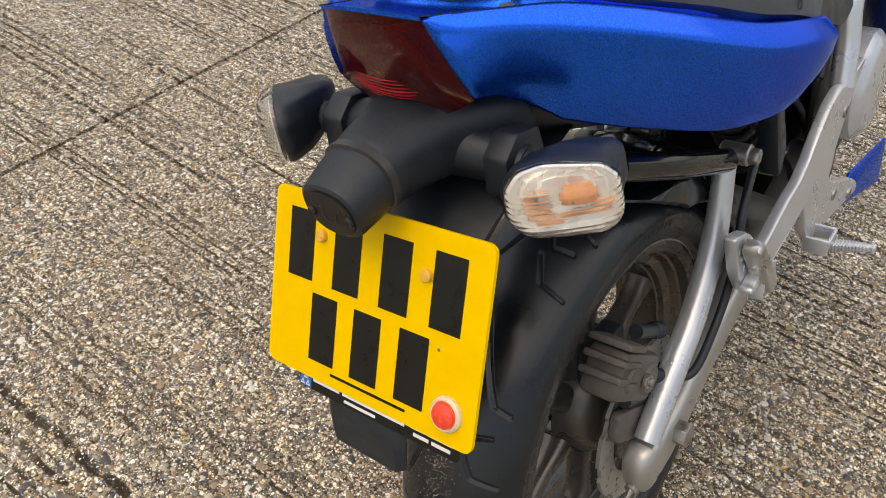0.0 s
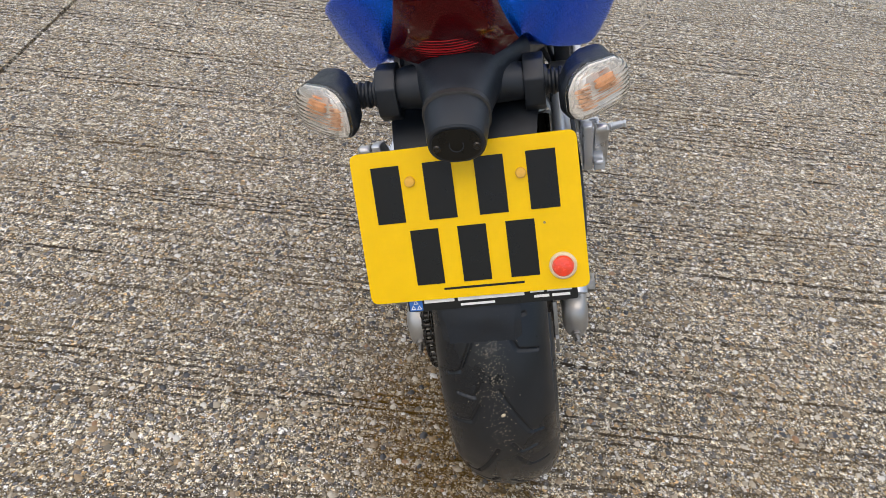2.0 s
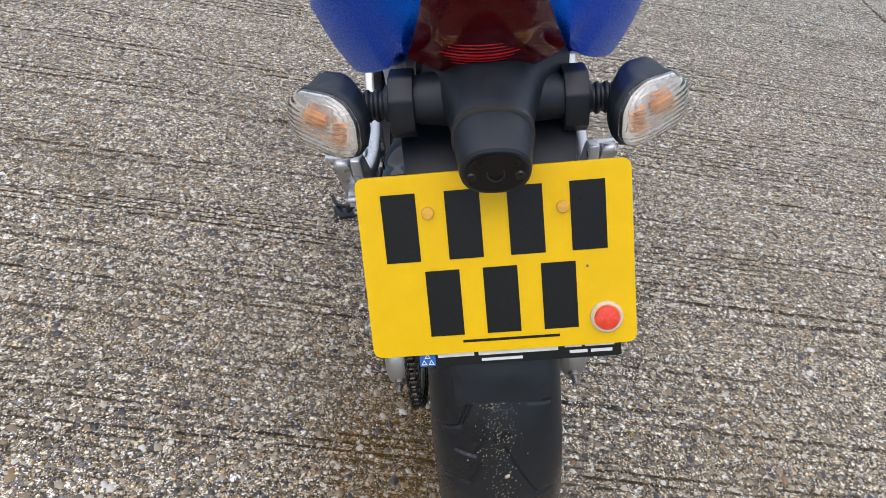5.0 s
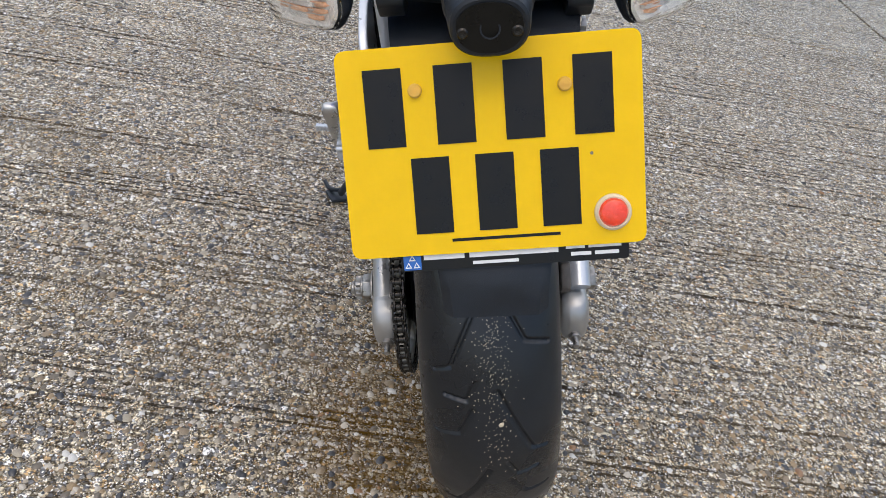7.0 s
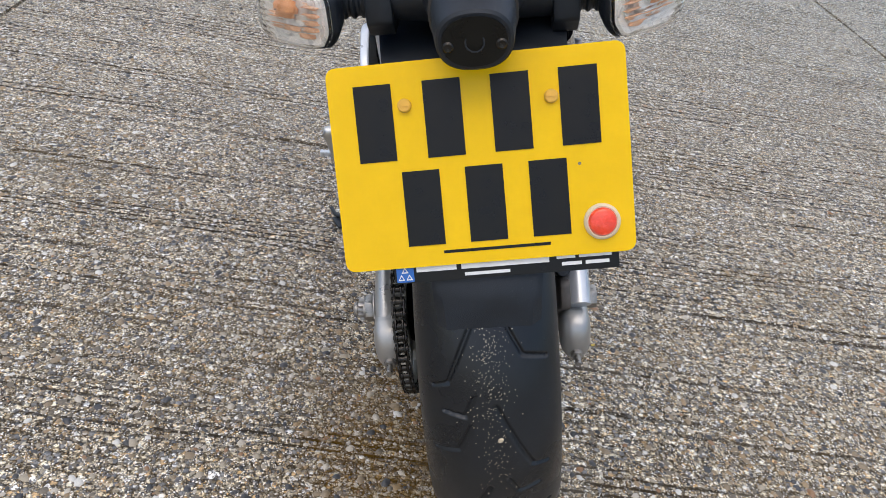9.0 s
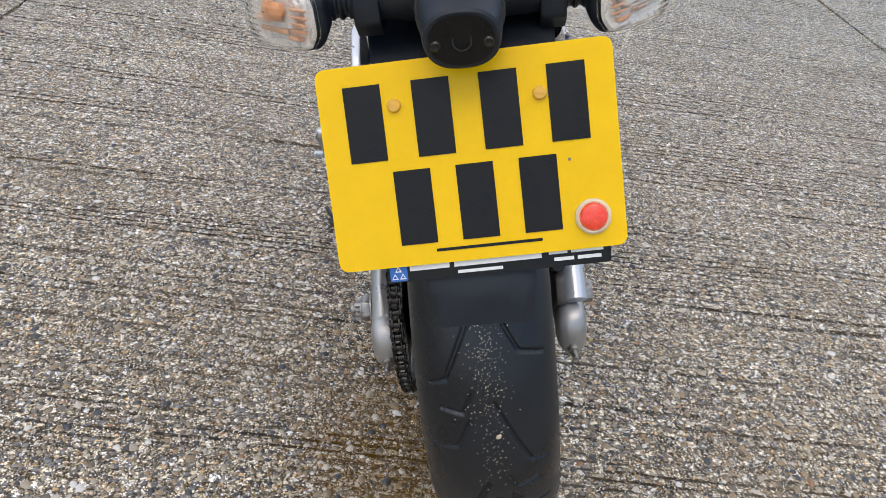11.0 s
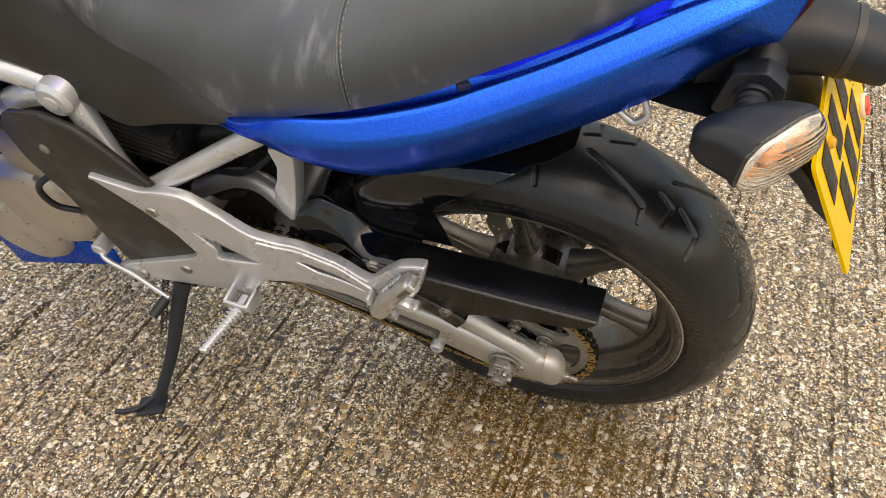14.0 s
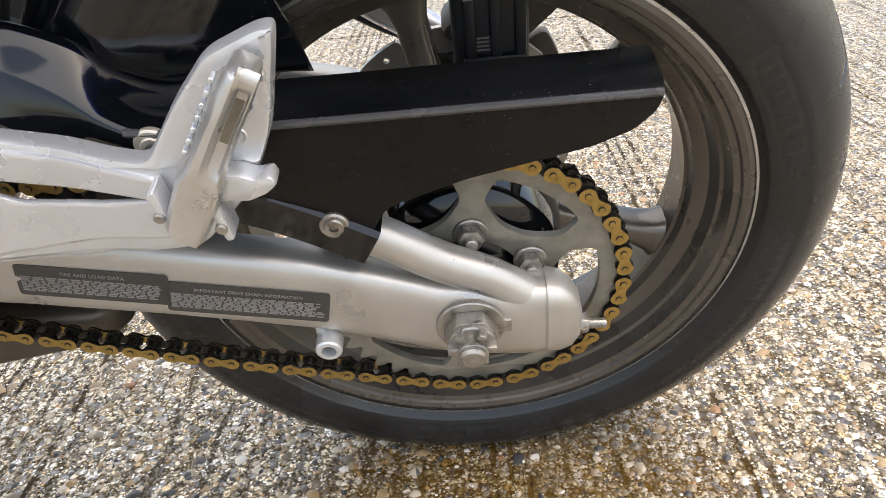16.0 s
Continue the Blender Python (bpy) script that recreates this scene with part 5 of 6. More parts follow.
    for i in range(6):
        part("fin", block((0.030, 0.100, 0.004), (-0.112, 0.500, 0.252 + 0.0105 * i), (12, 0, 0), 0.001), TRIM, regulator)
    # engine
    eng = part("engine", block((0.20, 0.46, 0.30), (0, 0.76, 0.11), (8, 0, 0), 0.03, 3), INK, bike, "engine with bronze painted covers")
    grow_ = lathe([(-0.165, 0.0001), (-0.165, 0.070), (-0.160, 0.085), (-0.140, 0.104), (-0.10, 0.108)], 64)
    grow_.transform(Matrix.Translation((0, 0.775, 0.080)))
    part("crankcase_cover", grow_, CASE, eng, "bronze painted crankcase cover")
    sump = lathe([(-0.160, 0.0001), (-0.160, 0.062), (-0.155, 0.078), (-0.140, 0.092), (-0.08, 0.098)], 56)
    sump.transform(Matrix.Translation((0, 0.905, -0.040)))
    part("sump_cover", sump, CASE, eng, "bronze painted lower cover")
    lobe = lathe([(-0.150, 0.0001), (-0.150, 0.045), (-0.145, 0.055), (-0.10, 0.065)], 48)
    lobe.transform(Matrix.Translation((0, 0.72, 0.205)))
    part("upper_cover", lobe, CASE, eng)
    for i in range(7):
        a = radians(50 * i + 120)
        b = hexnut(0.006, -0.158, -0.146, (0.775 + 0.097 * math.cos(a), 0.080 + 0.097 * math.sin(a)))
        part("cover_bolt", b, BOLT, eng)
    cov = lathe([(-0.150, 0.0001), (-0.150, 0.052), (-0.143, 0.062), (-0.10, 0.066)], 48)
    cov.transform(Matrix.Translation((0, 0.585, 0.105)))
    part("sprocket_cover", cov, TRIM, eng)
    part("hose", tube([(-0.165, 0.655, 0.215), (-0.178, 0.690, 0.185), (-0.175, 0.690, 0.140), (-0.16, 0.665, 0.115)], 0.005, 12), PLASTIC, eng)
    head = rings([oval(0.0, y, z, w, h, 5, 28) for y, z, w, h in ((0.625, 0.29, 0.20, 0.14), (0.66, 0.28, 0.25, 0.20), (0.80, 0.25, 0.28, 0.30), (1.02, 0.22, 0.28, 0.36), (1.05, 0.22, 0.24, 0.32))])
    part("cylinder_block", head, INK, eng)
    clutch = lathe([(0.170, 0.0001), (0.170, 0.062), (0.167, 0.072), (0.155, 0.086), (0.10, 0.090)], 64)
    clutch.transform(Matrix.Translation((0, 0.640, 0.180)))
    part("clutch_cover", clutch, SILVER, eng, "round silver clutch cover")
    rear = rings([oval(0.0, y, z, w, h, 4, 24) for y, z, w, h in ((0.36, 0.20, 0.10, 0.12), (0.42, 0.20, 0.17, 0.17), (0.55, 0.16, 0.20, 0.22), (0.62, 0.15, 0.20, 0.24))])
    part("gearbox", rear, INK, eng)
    spring_pts = []
    for i in range(160):
        t = i / 159
        a = t * 2 * math.pi * 8
        q = Vector((0.045, 0.270, 0.360)).lerp(Vector((0.060, 0.400, 0.170)), t)
        spring_pts.append(tuple(q + Vector((0.030 * math.cos(a), 0.022 * math.sin(a), 0.022 * math.sin(a)))))
    shock = part("shock_absorber", tube(spring_pts, 0.0055, 8, 1, smooth=False), TRIM, bike, "dark coil spring shock absorber")
    part("damper", tube([(0.045, 0.262, 0.372), (0.062, 0.412, 0.155)], 0.017, 20, 1, smooth=False), DARKSTEEL, shock)
    part("reservoir", disc_x(0.100, 0.150, 0.022, 24, 0.004, (0.270, 0.345)), BOLT, bike, "small grey metal canister")
    for p in ([(0.10, 0.24, 0.37), (0.118, 0.33, 0.31), (0.12, 0.42, 0.24), (0.11, 0.50, 0.16)], [(0.08, 0.22, 0.36), (0.10, 0.30, 0.27), (0.125, 0.36, 0.19), (0.13, 0.40, 0.12)], [(-0.10, 0.30, 0.30), (-0.112, 0.36, 0.25), (-0.10, 0.44, 0.22), (-0.12, 0.52, 0.24)]):
        part("cable", tube(p, 0.0045, 10), PLASTIC, bike, "black rubber cable")
    lever = tube([(-0.172, 0.668, 0.034), (-0.186, 0.655, 0.026), (-0.190, 0.61, 0.006), (-0.200, 0.548, -0.022)], 0.0042, 12)
    shift = part("gear_lever", lever, SILVER, bike, "thin silver gear lever")
    part("lever_boss", disc_x(-0.182, -0.150, 0.014, 24, 0.003, (0.668, 0.034)), SILVER, shift)
    rub = tube([(-0.202, 0.552, -0.022), (-0.236, 0.560, -0.028)], 0.008, 14, 1, smooth=False)
    part("lever_rubber", rub, PLASTIC, shift)
    muffler = rings([oval(-0.02, y, z, w, h, 4.5, 28) for y, z, w, h in ((0.295, -0.050, 0.10, 0.030), (0.31, -0.048, 0.14, 0.046), (0.42, -0.045, 0.17, 0.066), (0.58, -0.055, 0.18, 0.086), (0.72, -0.055, 0.18, 0.09))])
    part("muffler", muffler, EXHAUST, bike, "low slung grey steel muffler", 50)


build_frame()


def build_stand():
    leg = tube([(-0.172, 0.528, 0.000), (-0.195, 0.540, -0.040), (-0.250, 0.560, -0.128), (-0.306, 0.590, -0.212)], [0.015, 0.013, 0.011, 0.010], 16, flat=0.75)
    st = part("side_stand", leg, PLASTIC, bike, "black side stand propped on the ground")
    foot = block((0.040, 0.050, 0.007), (-0.319, 0.604, -0.2285), (0, 13.77, 25), 0.003)
    part("foot", foot, PLASTIC, st)
    part("tang", tube([(-0.300, 0.590, -0.205), (-0.335, 0.622, -0.220), (-0.352, 0.656, -0.220)], 0.0045, 10), PLASTIC, st)
    part("stand_bracket", block((0.020, 0.060, 0.040), (-0.165, 0.535, 0.008), (0, 0, 0), 0.004), PLASTIC, st)
    spring = []
    for i in range(120):
        t = i / 119
        a = t * 2 * math.pi * 16
        c = Vector((-0.178, 0.560, -0.005)).lerp(Vector((-0.235, 0.570, -0.093)), t)
        spring.append(tuple(c + Vector((0.005 * math.cos(a), 0.005 * math.sin(a), 0))))
    part("spring", tube(spring, 0.0011, 5, 1, smooth=False), DARKSTEEL, st)


build_stand()


def build_fairing(side):
    rowsets = [[(-0.150, 0.650, 0.371), (-0.188, 0.83, 0.43), (-0.205, 1.10, 0.52)], [(-0.185, 0.682, 0.325), (-0.222, 0.84, 0.355), (-0.240, 1.10, 0.45)],
               [(-0.212, 0.712, 0.275), (-0.246, 0.862, 0.287), (-0.262, 1.10, 0.40)], [(-0.222, 0.747, 0.240), (-0.257, 0.866, 0.262), (-0.275, 1.10, 0.372)],
               [(-0.230, 0.803, 0.190), (-0.250, 0.92, 0.18), (-0.255, 1.14, 0.24)], [(-0.220, 0.820, 0.130), (-0.225, 0.97, 0.09), (-0.220, 1.20, 0.08)]]
    lines = [spline(r, 8) for r in rowsets]
    cols = [along([tuple(l[i]) for l in lines], 5) for i in range(len(lines[0]))]
    bm = bmesh.new()
    grid = [[bm.verts.new(p) for p in c] for c in cols]
    for i, (a, b) in enumerate(zip(grid[:-1], grid[1:])):
        for j in range(len(a) - 1):
            if 11 <= j <= 14 and 8 <= i:   # the long vent
                continue
            bm.faces.new((a[j], a[j + 1], b[j + 1], b[j]))
    bmesh.ops.recalc_face_normals(bm, faces=bm.faces)
    bmesh.ops.solidify(bm, geom=bm.faces[:], thickness=0.004)
    if side > 0:
        mirror_x(bm, -0.022)
    f = part("fairing", bm, PAINT, bike, "metallic blue side fairing with a long dark vent", 50)
    duct = rings([oval(x, y, z, 0.012, 0.09, 4, 16) for x, y, z in ((-0.226, 0.84, 0.268), (-0.232, 0.95, 0.325), (-0.240, 1.12, 0.395))])
    part("vent_duct", duct if side < 0 else mirror_x(duct), INK, f)
    b = lathe([(-0.179, 0.0001), (-0.179, 0.005), (-0.177, 0.007), (-0.165, 0.007)], 20)
    b.transform(Matrix.Translation((0.003, 0.690, 0.353)))
    part("fairing_bolt", b if side < 0 else mirror_x(b), BADGE, f)
    belly = plate_yz(rounded([(0.735, -0.112), (0.728, -0.066), (0.765, -0.058), (1.05, -0.13), (1.05, -0.24), (0.95, -0.20)], 0.008), -0.130, -0.124, bevel=0.002)
    part("belly_pan", belly if side < 0 else mirror_x(belly), PAINT, bike, "metallic blue belly pan")


build_fairing(-1)
build_fairing(1)

tank_rows = [(0.405, 0.030, 0.535, 0.552), (0.430, 0.064, 0.525, 0.575), (0.500, 0.085, 0.485, 0.615), (0.580, 0.110, 0.474, 0.655), (0.70, 0.140, 0.478, 0.700), (0.85, 0.150, 0.485, 0.715), (1.0, 0.12, 0.495, 0.68), (1.08, 0.06, 0.52, 0.62)]
part("fuel_tank", rings([oval(0, y, (a + b) / 2, 2 * w, b - a, 3.0, 36) for y, w, a, b in along(tank_rows, 4)]), PAINT, bike, "metallic blue fuel tank", 60)
part("tank_strip", tube([(-0.052, 0.415, 0.560), (-0.068, 0.45, 0.590), (-0.080, 0.50, 0.615)], 0.010, 12, flat=0.5), TRIM, bike, "black rubber strip between tank and seat")
# ---- the ground: brushed concrete with exposed aggregate ----
def concrete():
    m = bpy.data.materials.new("exposed_aggregate_concrete")
    m.use_nodes = True
    n, k = m.node_tree.nodes, m.node_tree.links
    b = n["Principled BSDF"]
    co = n.new("ShaderNodeTexCoord").outputs["Object"]

    def nd(kind, **inputs):
        t = n.new(kind)
        for key, v in inputs.items():
            i = t.inputs[key.replace("_", " ")]
            if hasattr(v, "is_linked"):
                k.new(v, i)
            else:
                i.default_value = v
        return t

    def math_(op, a, c=0.0):
        t = n.new("ShaderNodeMath")
        t.operation = op
        for i, v in enumerate((a, c)):
            if hasattr(v, "is_linked"):
                k.new(v, t.inputs[i])
            else:
                t.inputs[i].default_value = v
        return t.outputs[0]

    def remap(v, lo, hi, a=0.0, c=1.0):
        return nd("ShaderNodeMapRange", Value=v, From_Min=lo, From_Max=hi, To_Min=a, To_Max=c).outputs[0]

    def mix(f, a, c):
        t = n.new("ShaderNodeMix")
        t.data_type = "RGBA"
        for i, v in ((0, f), (6, a), (7, c)):
            if hasattr(v, "is_linked"):
                k.new(v, t.inputs[i])
            else:
                t.inputs[i].default_value = (*v, 1) if isinstance(v, tuple) else v
        return t.outputs[2]

    def ramp(v, stops):
        t = n.new("ShaderNodeValToRGB")
        k.new(v, t.inputs[0])
        t.color_ramp.interpolation = "CONSTANT"
        e = t.color_ramp.elements
        for i, (p, c) in enumerate(stops):
            s = e[i] if i < 2 else e.new(p)
            s.position, s.color = p, (*c, 1)
        return t.outputs[0]

    warp = nd("ShaderNodeTexNoise", Vector=co, Scale=90.0, Detail=2.0)
    off = n.new("ShaderNodeVectorMath")
    off.operation = "MULTIPLY_ADD"
    k.new(warp.outputs["Color"], off.inputs[0])
    off.inputs[1].default_value = (0.006, 0.006, 0.006)
    k.new(co, off.inputs[2])
    big = nd("ShaderNodeTexVoronoi", Vector=off.outputs[0], Scale=125.0)
    small = nd("ShaderNodeTexVoronoi", Vector=off.outputs[0], Scale=290.0)
    stones = [(0.0, (0.072, 0.070, 0.072)), (0.15, (0.468, 0.397, 0.285)), (0.30, (0.650, 0.576, 0.446)), (0.44, (0.260, 0.218, 0.155)), (0.56, (0.806, 0.717, 0.570)), (0.66, (0.429, 0.307, 0.180)), (0.76, (0.117, 0.113, 0.105)), (0.86, (0.546, 0.486, 0.372)), (0.94, (0.970, 0.970, 0.970))]
    sep = n.new("ShaderNodeSeparateColor")
    k.new(big.outputs["Color"], sep.inputs[0])
    sep2 = n.new("ShaderNodeSeparateColor")
    k.new(small.outputs["Color"], sep2.inputs[0])
    cbig, csmall = ramp(sep.outputs[0], stones), ramp(sep2.outputs[0], stones)
    use = remap(sep.outputs[1], 0.50, 0.52)
    col = mix(use, csmall, cbig)
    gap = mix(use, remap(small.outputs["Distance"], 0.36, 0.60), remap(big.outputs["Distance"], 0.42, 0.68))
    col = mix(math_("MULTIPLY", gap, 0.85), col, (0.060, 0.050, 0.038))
    # grooves brushed across the slab, a few centimetres apart and never quite straight
    xyz = n.new("ShaderNodeSeparateXYZ")
    k.new(co, xyz.inputs[0])
    X, Y = xyz.outputs[0], xyz.outputs[1]

    def wave(sx, sy, c, amp):
        return math_("MULTIPLY", math_("SINE", math_("ADD", math_("ADD", math_("MULTIPLY", X, sx), math_("MULTIPLY", Y, sy)), c)), amp)
    phase = math_("ADD", math_("ADD", math_("MULTIPLY", Y, 39.0), wave(0.0, 9.3, 0.6, 0.9)), math_("ADD", wave(0.0, 23.0, 0.0, 0.55), wave(1.9, 5.0, 0.0, 0.35)))
    jit = nd("ShaderNodeTexNoise", Vector=co, Scale=16.0, Detail=5.0).outputs[0]
    phase = math_("ADD", phase, math_("MULTIPLY", jit, 0.55))
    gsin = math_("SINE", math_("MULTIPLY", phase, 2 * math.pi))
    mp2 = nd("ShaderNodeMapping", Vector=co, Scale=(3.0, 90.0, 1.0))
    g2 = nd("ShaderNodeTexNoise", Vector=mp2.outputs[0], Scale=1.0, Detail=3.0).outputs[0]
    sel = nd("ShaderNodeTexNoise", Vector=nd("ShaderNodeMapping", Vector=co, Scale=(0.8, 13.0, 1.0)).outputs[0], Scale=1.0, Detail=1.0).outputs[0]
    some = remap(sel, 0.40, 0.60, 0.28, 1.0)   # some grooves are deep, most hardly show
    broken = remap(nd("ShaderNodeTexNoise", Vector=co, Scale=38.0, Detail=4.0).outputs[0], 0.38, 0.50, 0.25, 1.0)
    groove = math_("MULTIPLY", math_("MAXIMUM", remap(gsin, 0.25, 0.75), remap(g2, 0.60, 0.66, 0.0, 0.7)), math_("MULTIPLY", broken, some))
    # stones gather in pale and dark clumps a few centimetres wide
    clump = nd("ShaderNodeTexNoise", Vector=nd("ShaderNodeMapping", Vector=co, Scale=(0.45, 1.5, 1.0)).outputs[0], Scale=62.0, Detail=4.0, Roughness=0.7).outputs[0]
    gain = n.new("ShaderNodeVectorMath")
    gain.operation = "SCALE"
    k.new(col, gain.inputs[0])
    k.new(remap(clump, 0.38, 0.62, 0.62, 2.1), gain.inputs["Scale"])
    cap = n.new("ShaderNodeVectorMath")
    cap.operation = "MINIMUM"
    k.new(gain.outputs[0], cap.inputs[0])
    cap.inputs[1].default_value = (0.95, 0.92, 0.86)
    col = cap.outputs[0]
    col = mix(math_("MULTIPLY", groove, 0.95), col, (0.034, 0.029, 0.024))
    tiny = nd("ShaderNodeTexVoronoi", Vector=off.outputs[0], Scale=430.0)
    sep3 = n.new("ShaderNodeSeparateColor")
    k.new(tiny.outputs["Color"], sep3.inputs[0])
    col = mix(remap(sep3.outputs[0], 0.935, 0.94, 0.0, 0.9), col, (0.88, 0.85, 0.78))
    col = mix(remap(sep3.outputs[1], 0.68, 0.69, 0.0, 0.80), col, (0.036, 0.030, 0.024))
    # damp and dirt in broad patches
    pale_n = nd("ShaderNodeTexNoise", Vector=co, Scale=9.0, Detail=6.0).outputs[0]
    damp = nd("ShaderNodeTexNoise", Vector=co, Scale=2.6, Detail=6.0).outputs[0]
    col = mix(remap(damp, 0.46, 0.68, 0.0, 0.28), col, (0.15, 0.115, 0.072))
    # a wet patch round the foot of the tyre
    rx, ry = math_("DIVIDE", math_("ADD", X, 0.06), 0.20), math_("DIVIDE", math_("ADD", Y, 0.03), 0.24)
    dist = math_("SQRT", math_("ADD", math_("MULTIPLY", rx, rx), math_("MULTIPLY", ry, ry)))
    wet = remap(math_("ADD", dist, math_("MULTIPLY", pale_n, 1.1)), 1.15, 1.65, 1.0, 0.0)
    col = mix(math_("MULTIPLY", wet, 0.52), col, (0.105, 0.062, 0.022))
    pale = nd("ShaderNodeTexNoise", Vector=co, Scale=7.0, Detail=5.0).outputs[0]
    col = mix(remap(pale, 0.55, 0.75, 0.0, 0.18), col, (0.42, 0.38, 0.32))
    rich = nd("ShaderNodeHueSaturation", Saturation=1.36, Color=col)
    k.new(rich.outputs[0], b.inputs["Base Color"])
    # each stone has its own polish; the gaps between them stay dull
    polish = mix(use, sep2.outputs[2], sep.outputs[2])
    proud = math_("SUBTRACT", 1.0, math_("MAXIMUM", gap, groove))
    k.new(math_("ADD", remap(damp, 0.35, 0.65, 0.30, 0.14), math_("MULTIPLY", polish, 0.30)), b.inputs["Roughness"])
    k.new(math_("MULTIPLY", proud, 1.0), b.inputs["Specular IOR Level"])
    k.new(math_("MULTIPLY", proud, remap(polish, 0.2, 0.8, 1.0, 0.35)), b.inputs["Coat Weight"])
    b.inputs["Coat Roughness"].default_value = 0.24
    h = math_("ADD", math_("MULTIPLY", mix(use, math_("SUBTRACT", 0.6, small.outputs["Distance"]), math_("SUBTRACT", 0.9, big.outputs["Distance"])), 0.8), math_("MULTIPLY", groove, -0.9))
    bump = nd("ShaderNodeBump", Height=h, Strength=1.0, Distance=0.0025)
    k.new(bump.outputs[0], b.inputs["Normal"])
    return m


CONCRETE = concrete()


def build_ground():
    """One sheet to the horizon, with the joints of the slabs sunk into it."""
    js = [(-1.425, 0.007), (1.990, 0.009)]
    xs = [-400.0, -1.425 - 3.41 * 3]
    for x, w in js:
        xs += [x - w, x - w * 0.6, x + w * 0.6, x + w]
    xs += [12.0, 400.0]
    ys = [-400.0, -8.0, 2.26 - 0.006, 2.26 - 0.002, 2.26 + 0.002, 2.26 + 0.006, 9.0, 400.0]
    bm = bmesh.new()
    deep = {x: -0.022 for xx, w in js for x in (xx - w * 0.6, xx + w * 0.6)}
    deepy = {2.26 - 0.002: -0.006, 2.26 + 0.002: -0.006}
    grid = [[bm.verts.new((x, y, min(deep.get(x, 0), deepy.get(y, 0)))) for y in ys] for x in xs]
    for a, b in zip(grid[:-1], grid[1:]):
        for j in range(len(ys) - 1):
            bm.faces.new((a[j], b[j], b[j + 1], a[j + 1]))
    me = bpy.data.meshes.new("ground")
    bm.to_mesh(me)
    bm.free()
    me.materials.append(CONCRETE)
    return tagged(new("ground", me), "damp brushed concrete with exposed aggregate and slab joints", "ground", kind="structure")


build_ground()


def build_stones():
    """Proud stones of the aggregate, far too many to count."""
    m = bpy.data.materials.new("aggregate_stone")
    m.use_nodes = True
    n, k = m.node_tree.nodes, m.node_tree.links
    geo = n.new("ShaderNodeNewGeometry")
    r = n.new("ShaderNodeValToRGB")
    k.new(geo.outputs["Random Per Island"], r.inputs[0])
    r.color_ramp.interpolation = "CONSTANT"
    e = r.color_ramp.elements
    for i, (p, c) in enumerate([(0.0, (0.20, 0.165, 0.12)), (0.18, (0.48, 0.41, 0.30)), (0.36, (0.33, 0.25, 0.155)), (0.50, (0.64, 0.57, 0.46)), (0.60, (0.065, 0.065, 0.068)), (0.78, (0.40, 0.28, 0.15)), (0.905, (0.82, 0.79, 0.72)), (0.97, (0.36, 0.20, 0.10))]):
        s = e[i] if i < 2 else e.new(p)
        s.position, s.color = p, (*c, 1)
    tc = n.new("ShaderNodeTexCoord")
    t = n.new("ShaderNodeTexNoise")
    t.inputs["Scale"].default_value = 900
    k.new(tc.outputs["Object"], t.inputs["Vector"])
    mx = n.new("ShaderNodeMix")
    mx.data_type, mx.blend_type = "RGBA", "MULTIPLY"
    mx.inputs[0].default_value = 0.6
    k.new(r.outputs[0], mx.inputs[6])
    k.new(t.outputs[0], mx.inputs[7])
    b = n["Principled BSDF"]
    k.new(mx.outputs[2], b.inputs["Base Color"])
    pol = n.new("ShaderNodeMapRange")
    pol.inputs[3].default_value, pol.inputs[4].default_value = 0.16, 0.50
    wn_ = n.new("ShaderNodeTexWhiteNoise")
    wn_.noise_dimensions = "1D"
    k.new(geo.outputs["Random Per Island"], wn_.inputs["W"])
    k.new(wn_.outputs["Value"], pol.inputs[0])
    k.new(pol.outputs[0], b.inputs["Roughness"])
    rng = np.random.default_rng(5)
    N = 150000
    x = rng.uniform(-1.6, 2.1, N * 2)
    y = rng.uniform(-0.75, 2.2, N * 2)
    far = np.hypot(x - 0.0, y - 0.35)
    keep = rng.uniform(0, 1, N * 2) < np.clip(1.25 - far * 0.42, 0.22, 1)
    x, y = x[keep][:N], y[keep][:N]
    ph = 39.0 * y + 0.9 * np.sin(9.3 * y + 0.6) + 0.55 * np.sin(23.0 * y) + 0.35 * np.sin(1.9 * x + 5.0 * y) + 0.275
    keep = (np.sin(2 * np.pi * ph) < 0.30) | (rng.uniform(0, 1, len(x)) < 0.08)
    x, y = x[keep], y[keep]
    N = len(x)
    size = np.clip(rng.lognormal(math.log(0.0020), 0.52, N), 0.0010, 0.0072)
    base = np.array([(1, 0, 0), (0.5, 0.87, 0), (-0.5, 0.87, 0), (-1, 0, 0), (-0.5, -0.87, 0), (0.5, -0.87, 0), (0.45, 0.2, 0.62), (-0.3, 0.45, 0.6), (-0.15, -0.45, 0.62)], float)
    tri = np.array([(0, 1, 6), (1, 7, 6), (1, 2, 7), (2, 3, 7), (3, 8, 7), (3, 4, 8), (4, 5, 8), (5, 6, 8), (5, 0, 6), (6, 7, 8)])
    a = rng.uniform(0, 2 * np.pi, N)
    v = np.repeat(base[None], N, 0) * (1 + rng.uniform(-0.22, 0.22, (N, 9, 1)))
    v[:, :, 0] *= rng.uniform(0.8, 1.5, (N, 1))
    c, s = np.cos(a)[:, None], np.sin(a)[:, None]
    vx, vy = v[:, :, 0] * c - v[:, :, 1] * s, v[:, :, 0] * s + v[:, :, 1] * c
    P = np.stack([x[:, None] + vx * size[:, None], y[:, None] + vy * size[:, None], v[:, :, 2] * size[:, None] * rng.uniform(0.5, 1.0, (N, 1)) - 0.0002], -1).reshape(-1, 3)
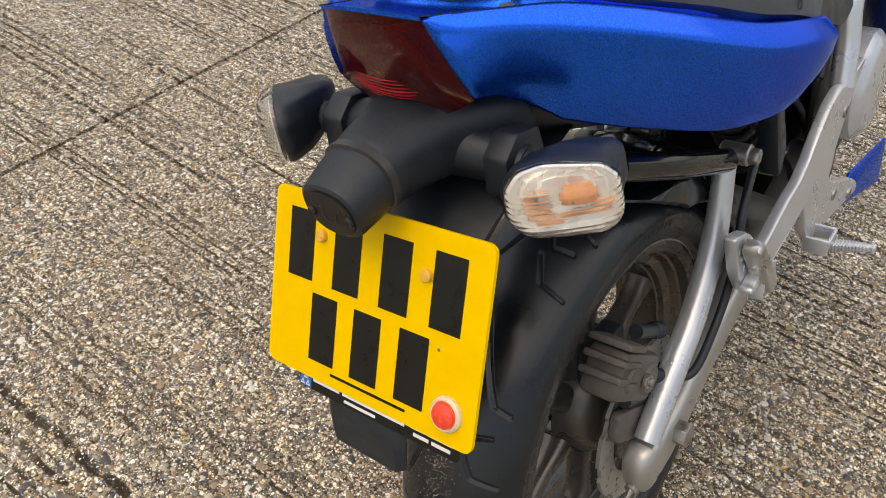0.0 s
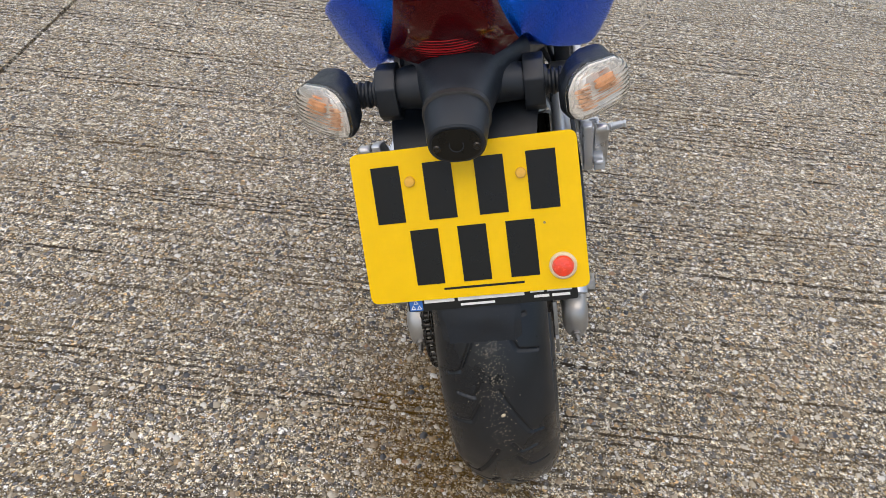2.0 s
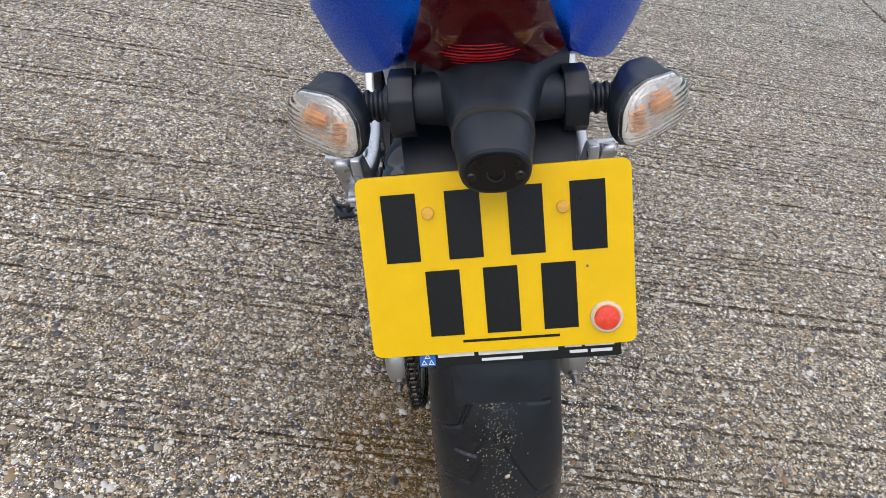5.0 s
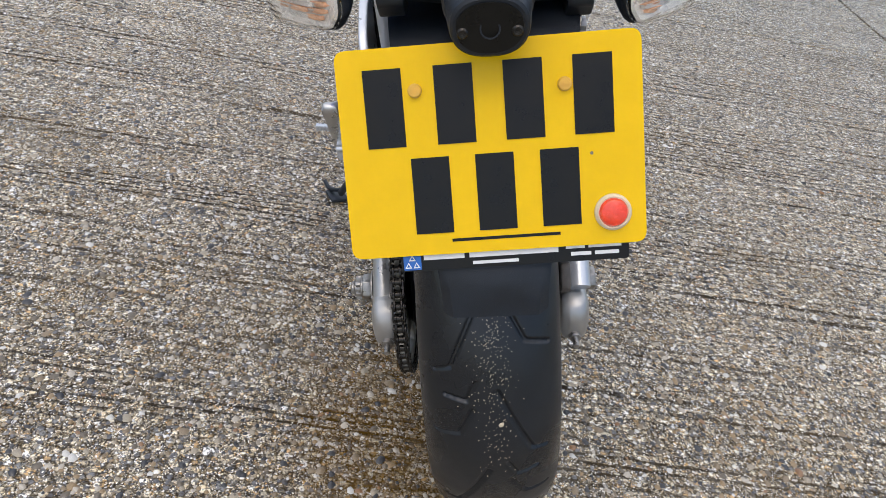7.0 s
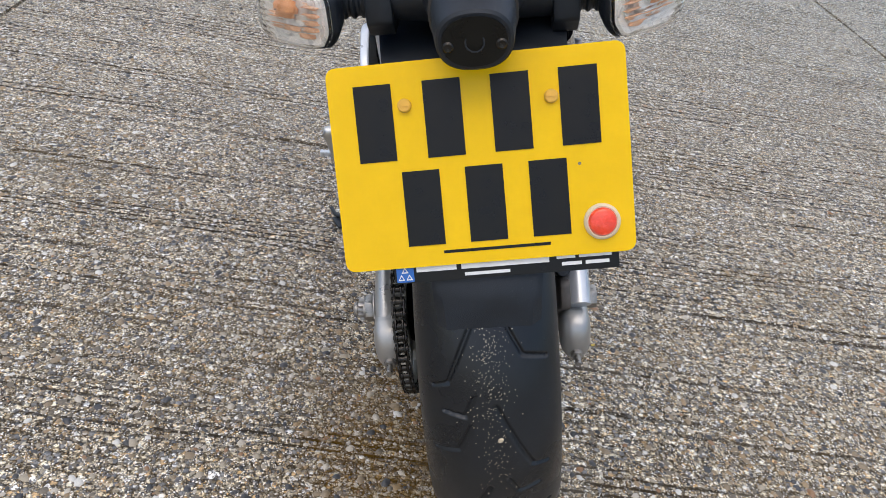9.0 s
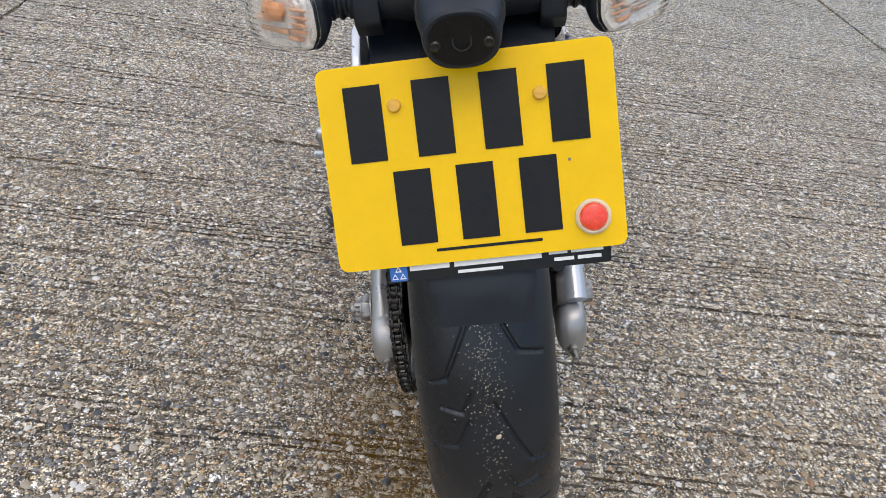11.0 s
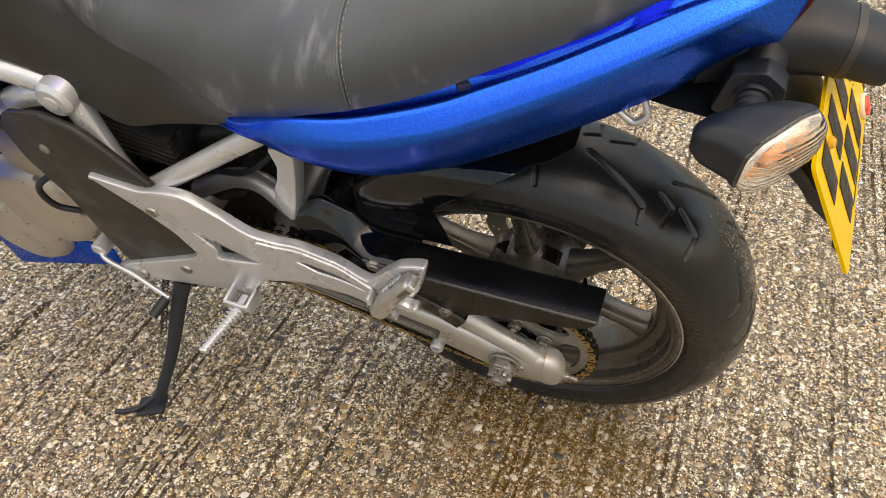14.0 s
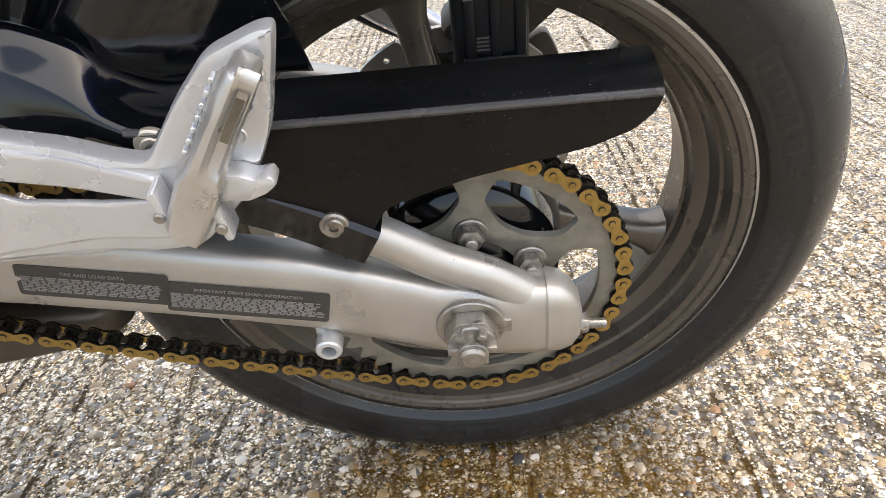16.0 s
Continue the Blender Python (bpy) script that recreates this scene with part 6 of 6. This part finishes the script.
    T = (tri[None] + 9 * np.arange(N)[:, None, None]).reshape(-1, 3)
    me = bpy.data.meshes.new("aggregate")
    me.vertices.add(len(P))
    me.vertices.foreach_set("co", P.astype(np.float32).ravel())
    me.loops.add(T.size)
    me.loops.foreach_set("vertex_index", T.astype(np.int32).ravel())
    me.polygons.add(len(T))
    me.polygons.foreach_set("loop_start", np.arange(0, T.size, 3, dtype=np.int32))
    me.update(calc_edges=True)
    me.materials.append(m)
    tagged(new("aggregate", me), "small pale and brown stones set in concrete", "gravel", kind="stuff")


build_stones()


# ---- litter lying on the concrete ----
def litter(name, bm, material, label, category):
    me = bpy.data.meshes.new(name)
    bm.to_mesh(me)
    bm.free()
    finish(me)
    me.materials.append(material)
    return tagged(new(name, me), label, category)


def pebble(at, size, seed):
    rnd = random.Random(seed)
    bm = bmesh.new()
    bmesh.ops.create_icosphere(bm, subdivisions=2, radius=1.0)
    for v in bm.verts:
        k = rnd.uniform(0.9, 1.1)
        v.co = Vector((at[0] + v.co.x * size * 0.6 * k, at[1] + v.co.y * size * 0.45 * k, size * 0.3 + v.co.z * size * 0.32))
    return bm


def small_leaf(at, length, turn):
    bm = bmesh.new()
    n, loops = 8, []
    for i in range(n + 1):
        u = i / n
        w = length * 0.30 * math.sin(math.pi * (0.04 + 0.92 * u)) ** 0.8
        x, z = (u - 0.5) * length, 0.0006 + 0.0016 * (2 * u - 1) ** 2
        ring = []
        for sx, dz in ((-w, 0.0010), (0.0, 0.0), (w, 0.0010), (w, 0.0015), (0.0, 0.0005), (-w, 0.0015)):
            ring.append((at[0] + x * math.cos(turn) - sx * math.sin(turn), at[1] + x * math.sin(turn) + sx * math.cos(turn), z + dz))
        loops.append(ring)
    grow(bm, rings(loops))
    return bm


twig = tube([(1.682, 1.046, 0.0018), (1.692, 1.028, 0.0026), (1.707, 1.010, 0.0020), (1.722, 0.986, 0.0018)], 0.0016, segs=8)
litter("twig", twig, mat("twig_bark", (0.045, 0.032, 0.022), 0.85, bump=0.2), "short dark twig lying on damp concrete", "twig")
litter("leaf", small_leaf((0.282, 0.296), 0.010, 0.6), mat("yellow_leaf", (0.50, 0.36, 0.06), 0.6), "tiny dry yellow leaf lying on concrete", "leaf")
litter("leaf", small_leaf((1.617, 2.167), 0.022, 2.1), mat("brown_leaf", (0.05, 0.034, 0.02), 0.7), "small dark brown leaf lying on concrete", "leaf")
litter("pebble", pebble((0.166, 0.433), 0.010, 5), mat("pebble_stone", (0.24, 0.13, 0.08), 0.7), "small reddish brown pebble lying on concrete", "pebble")
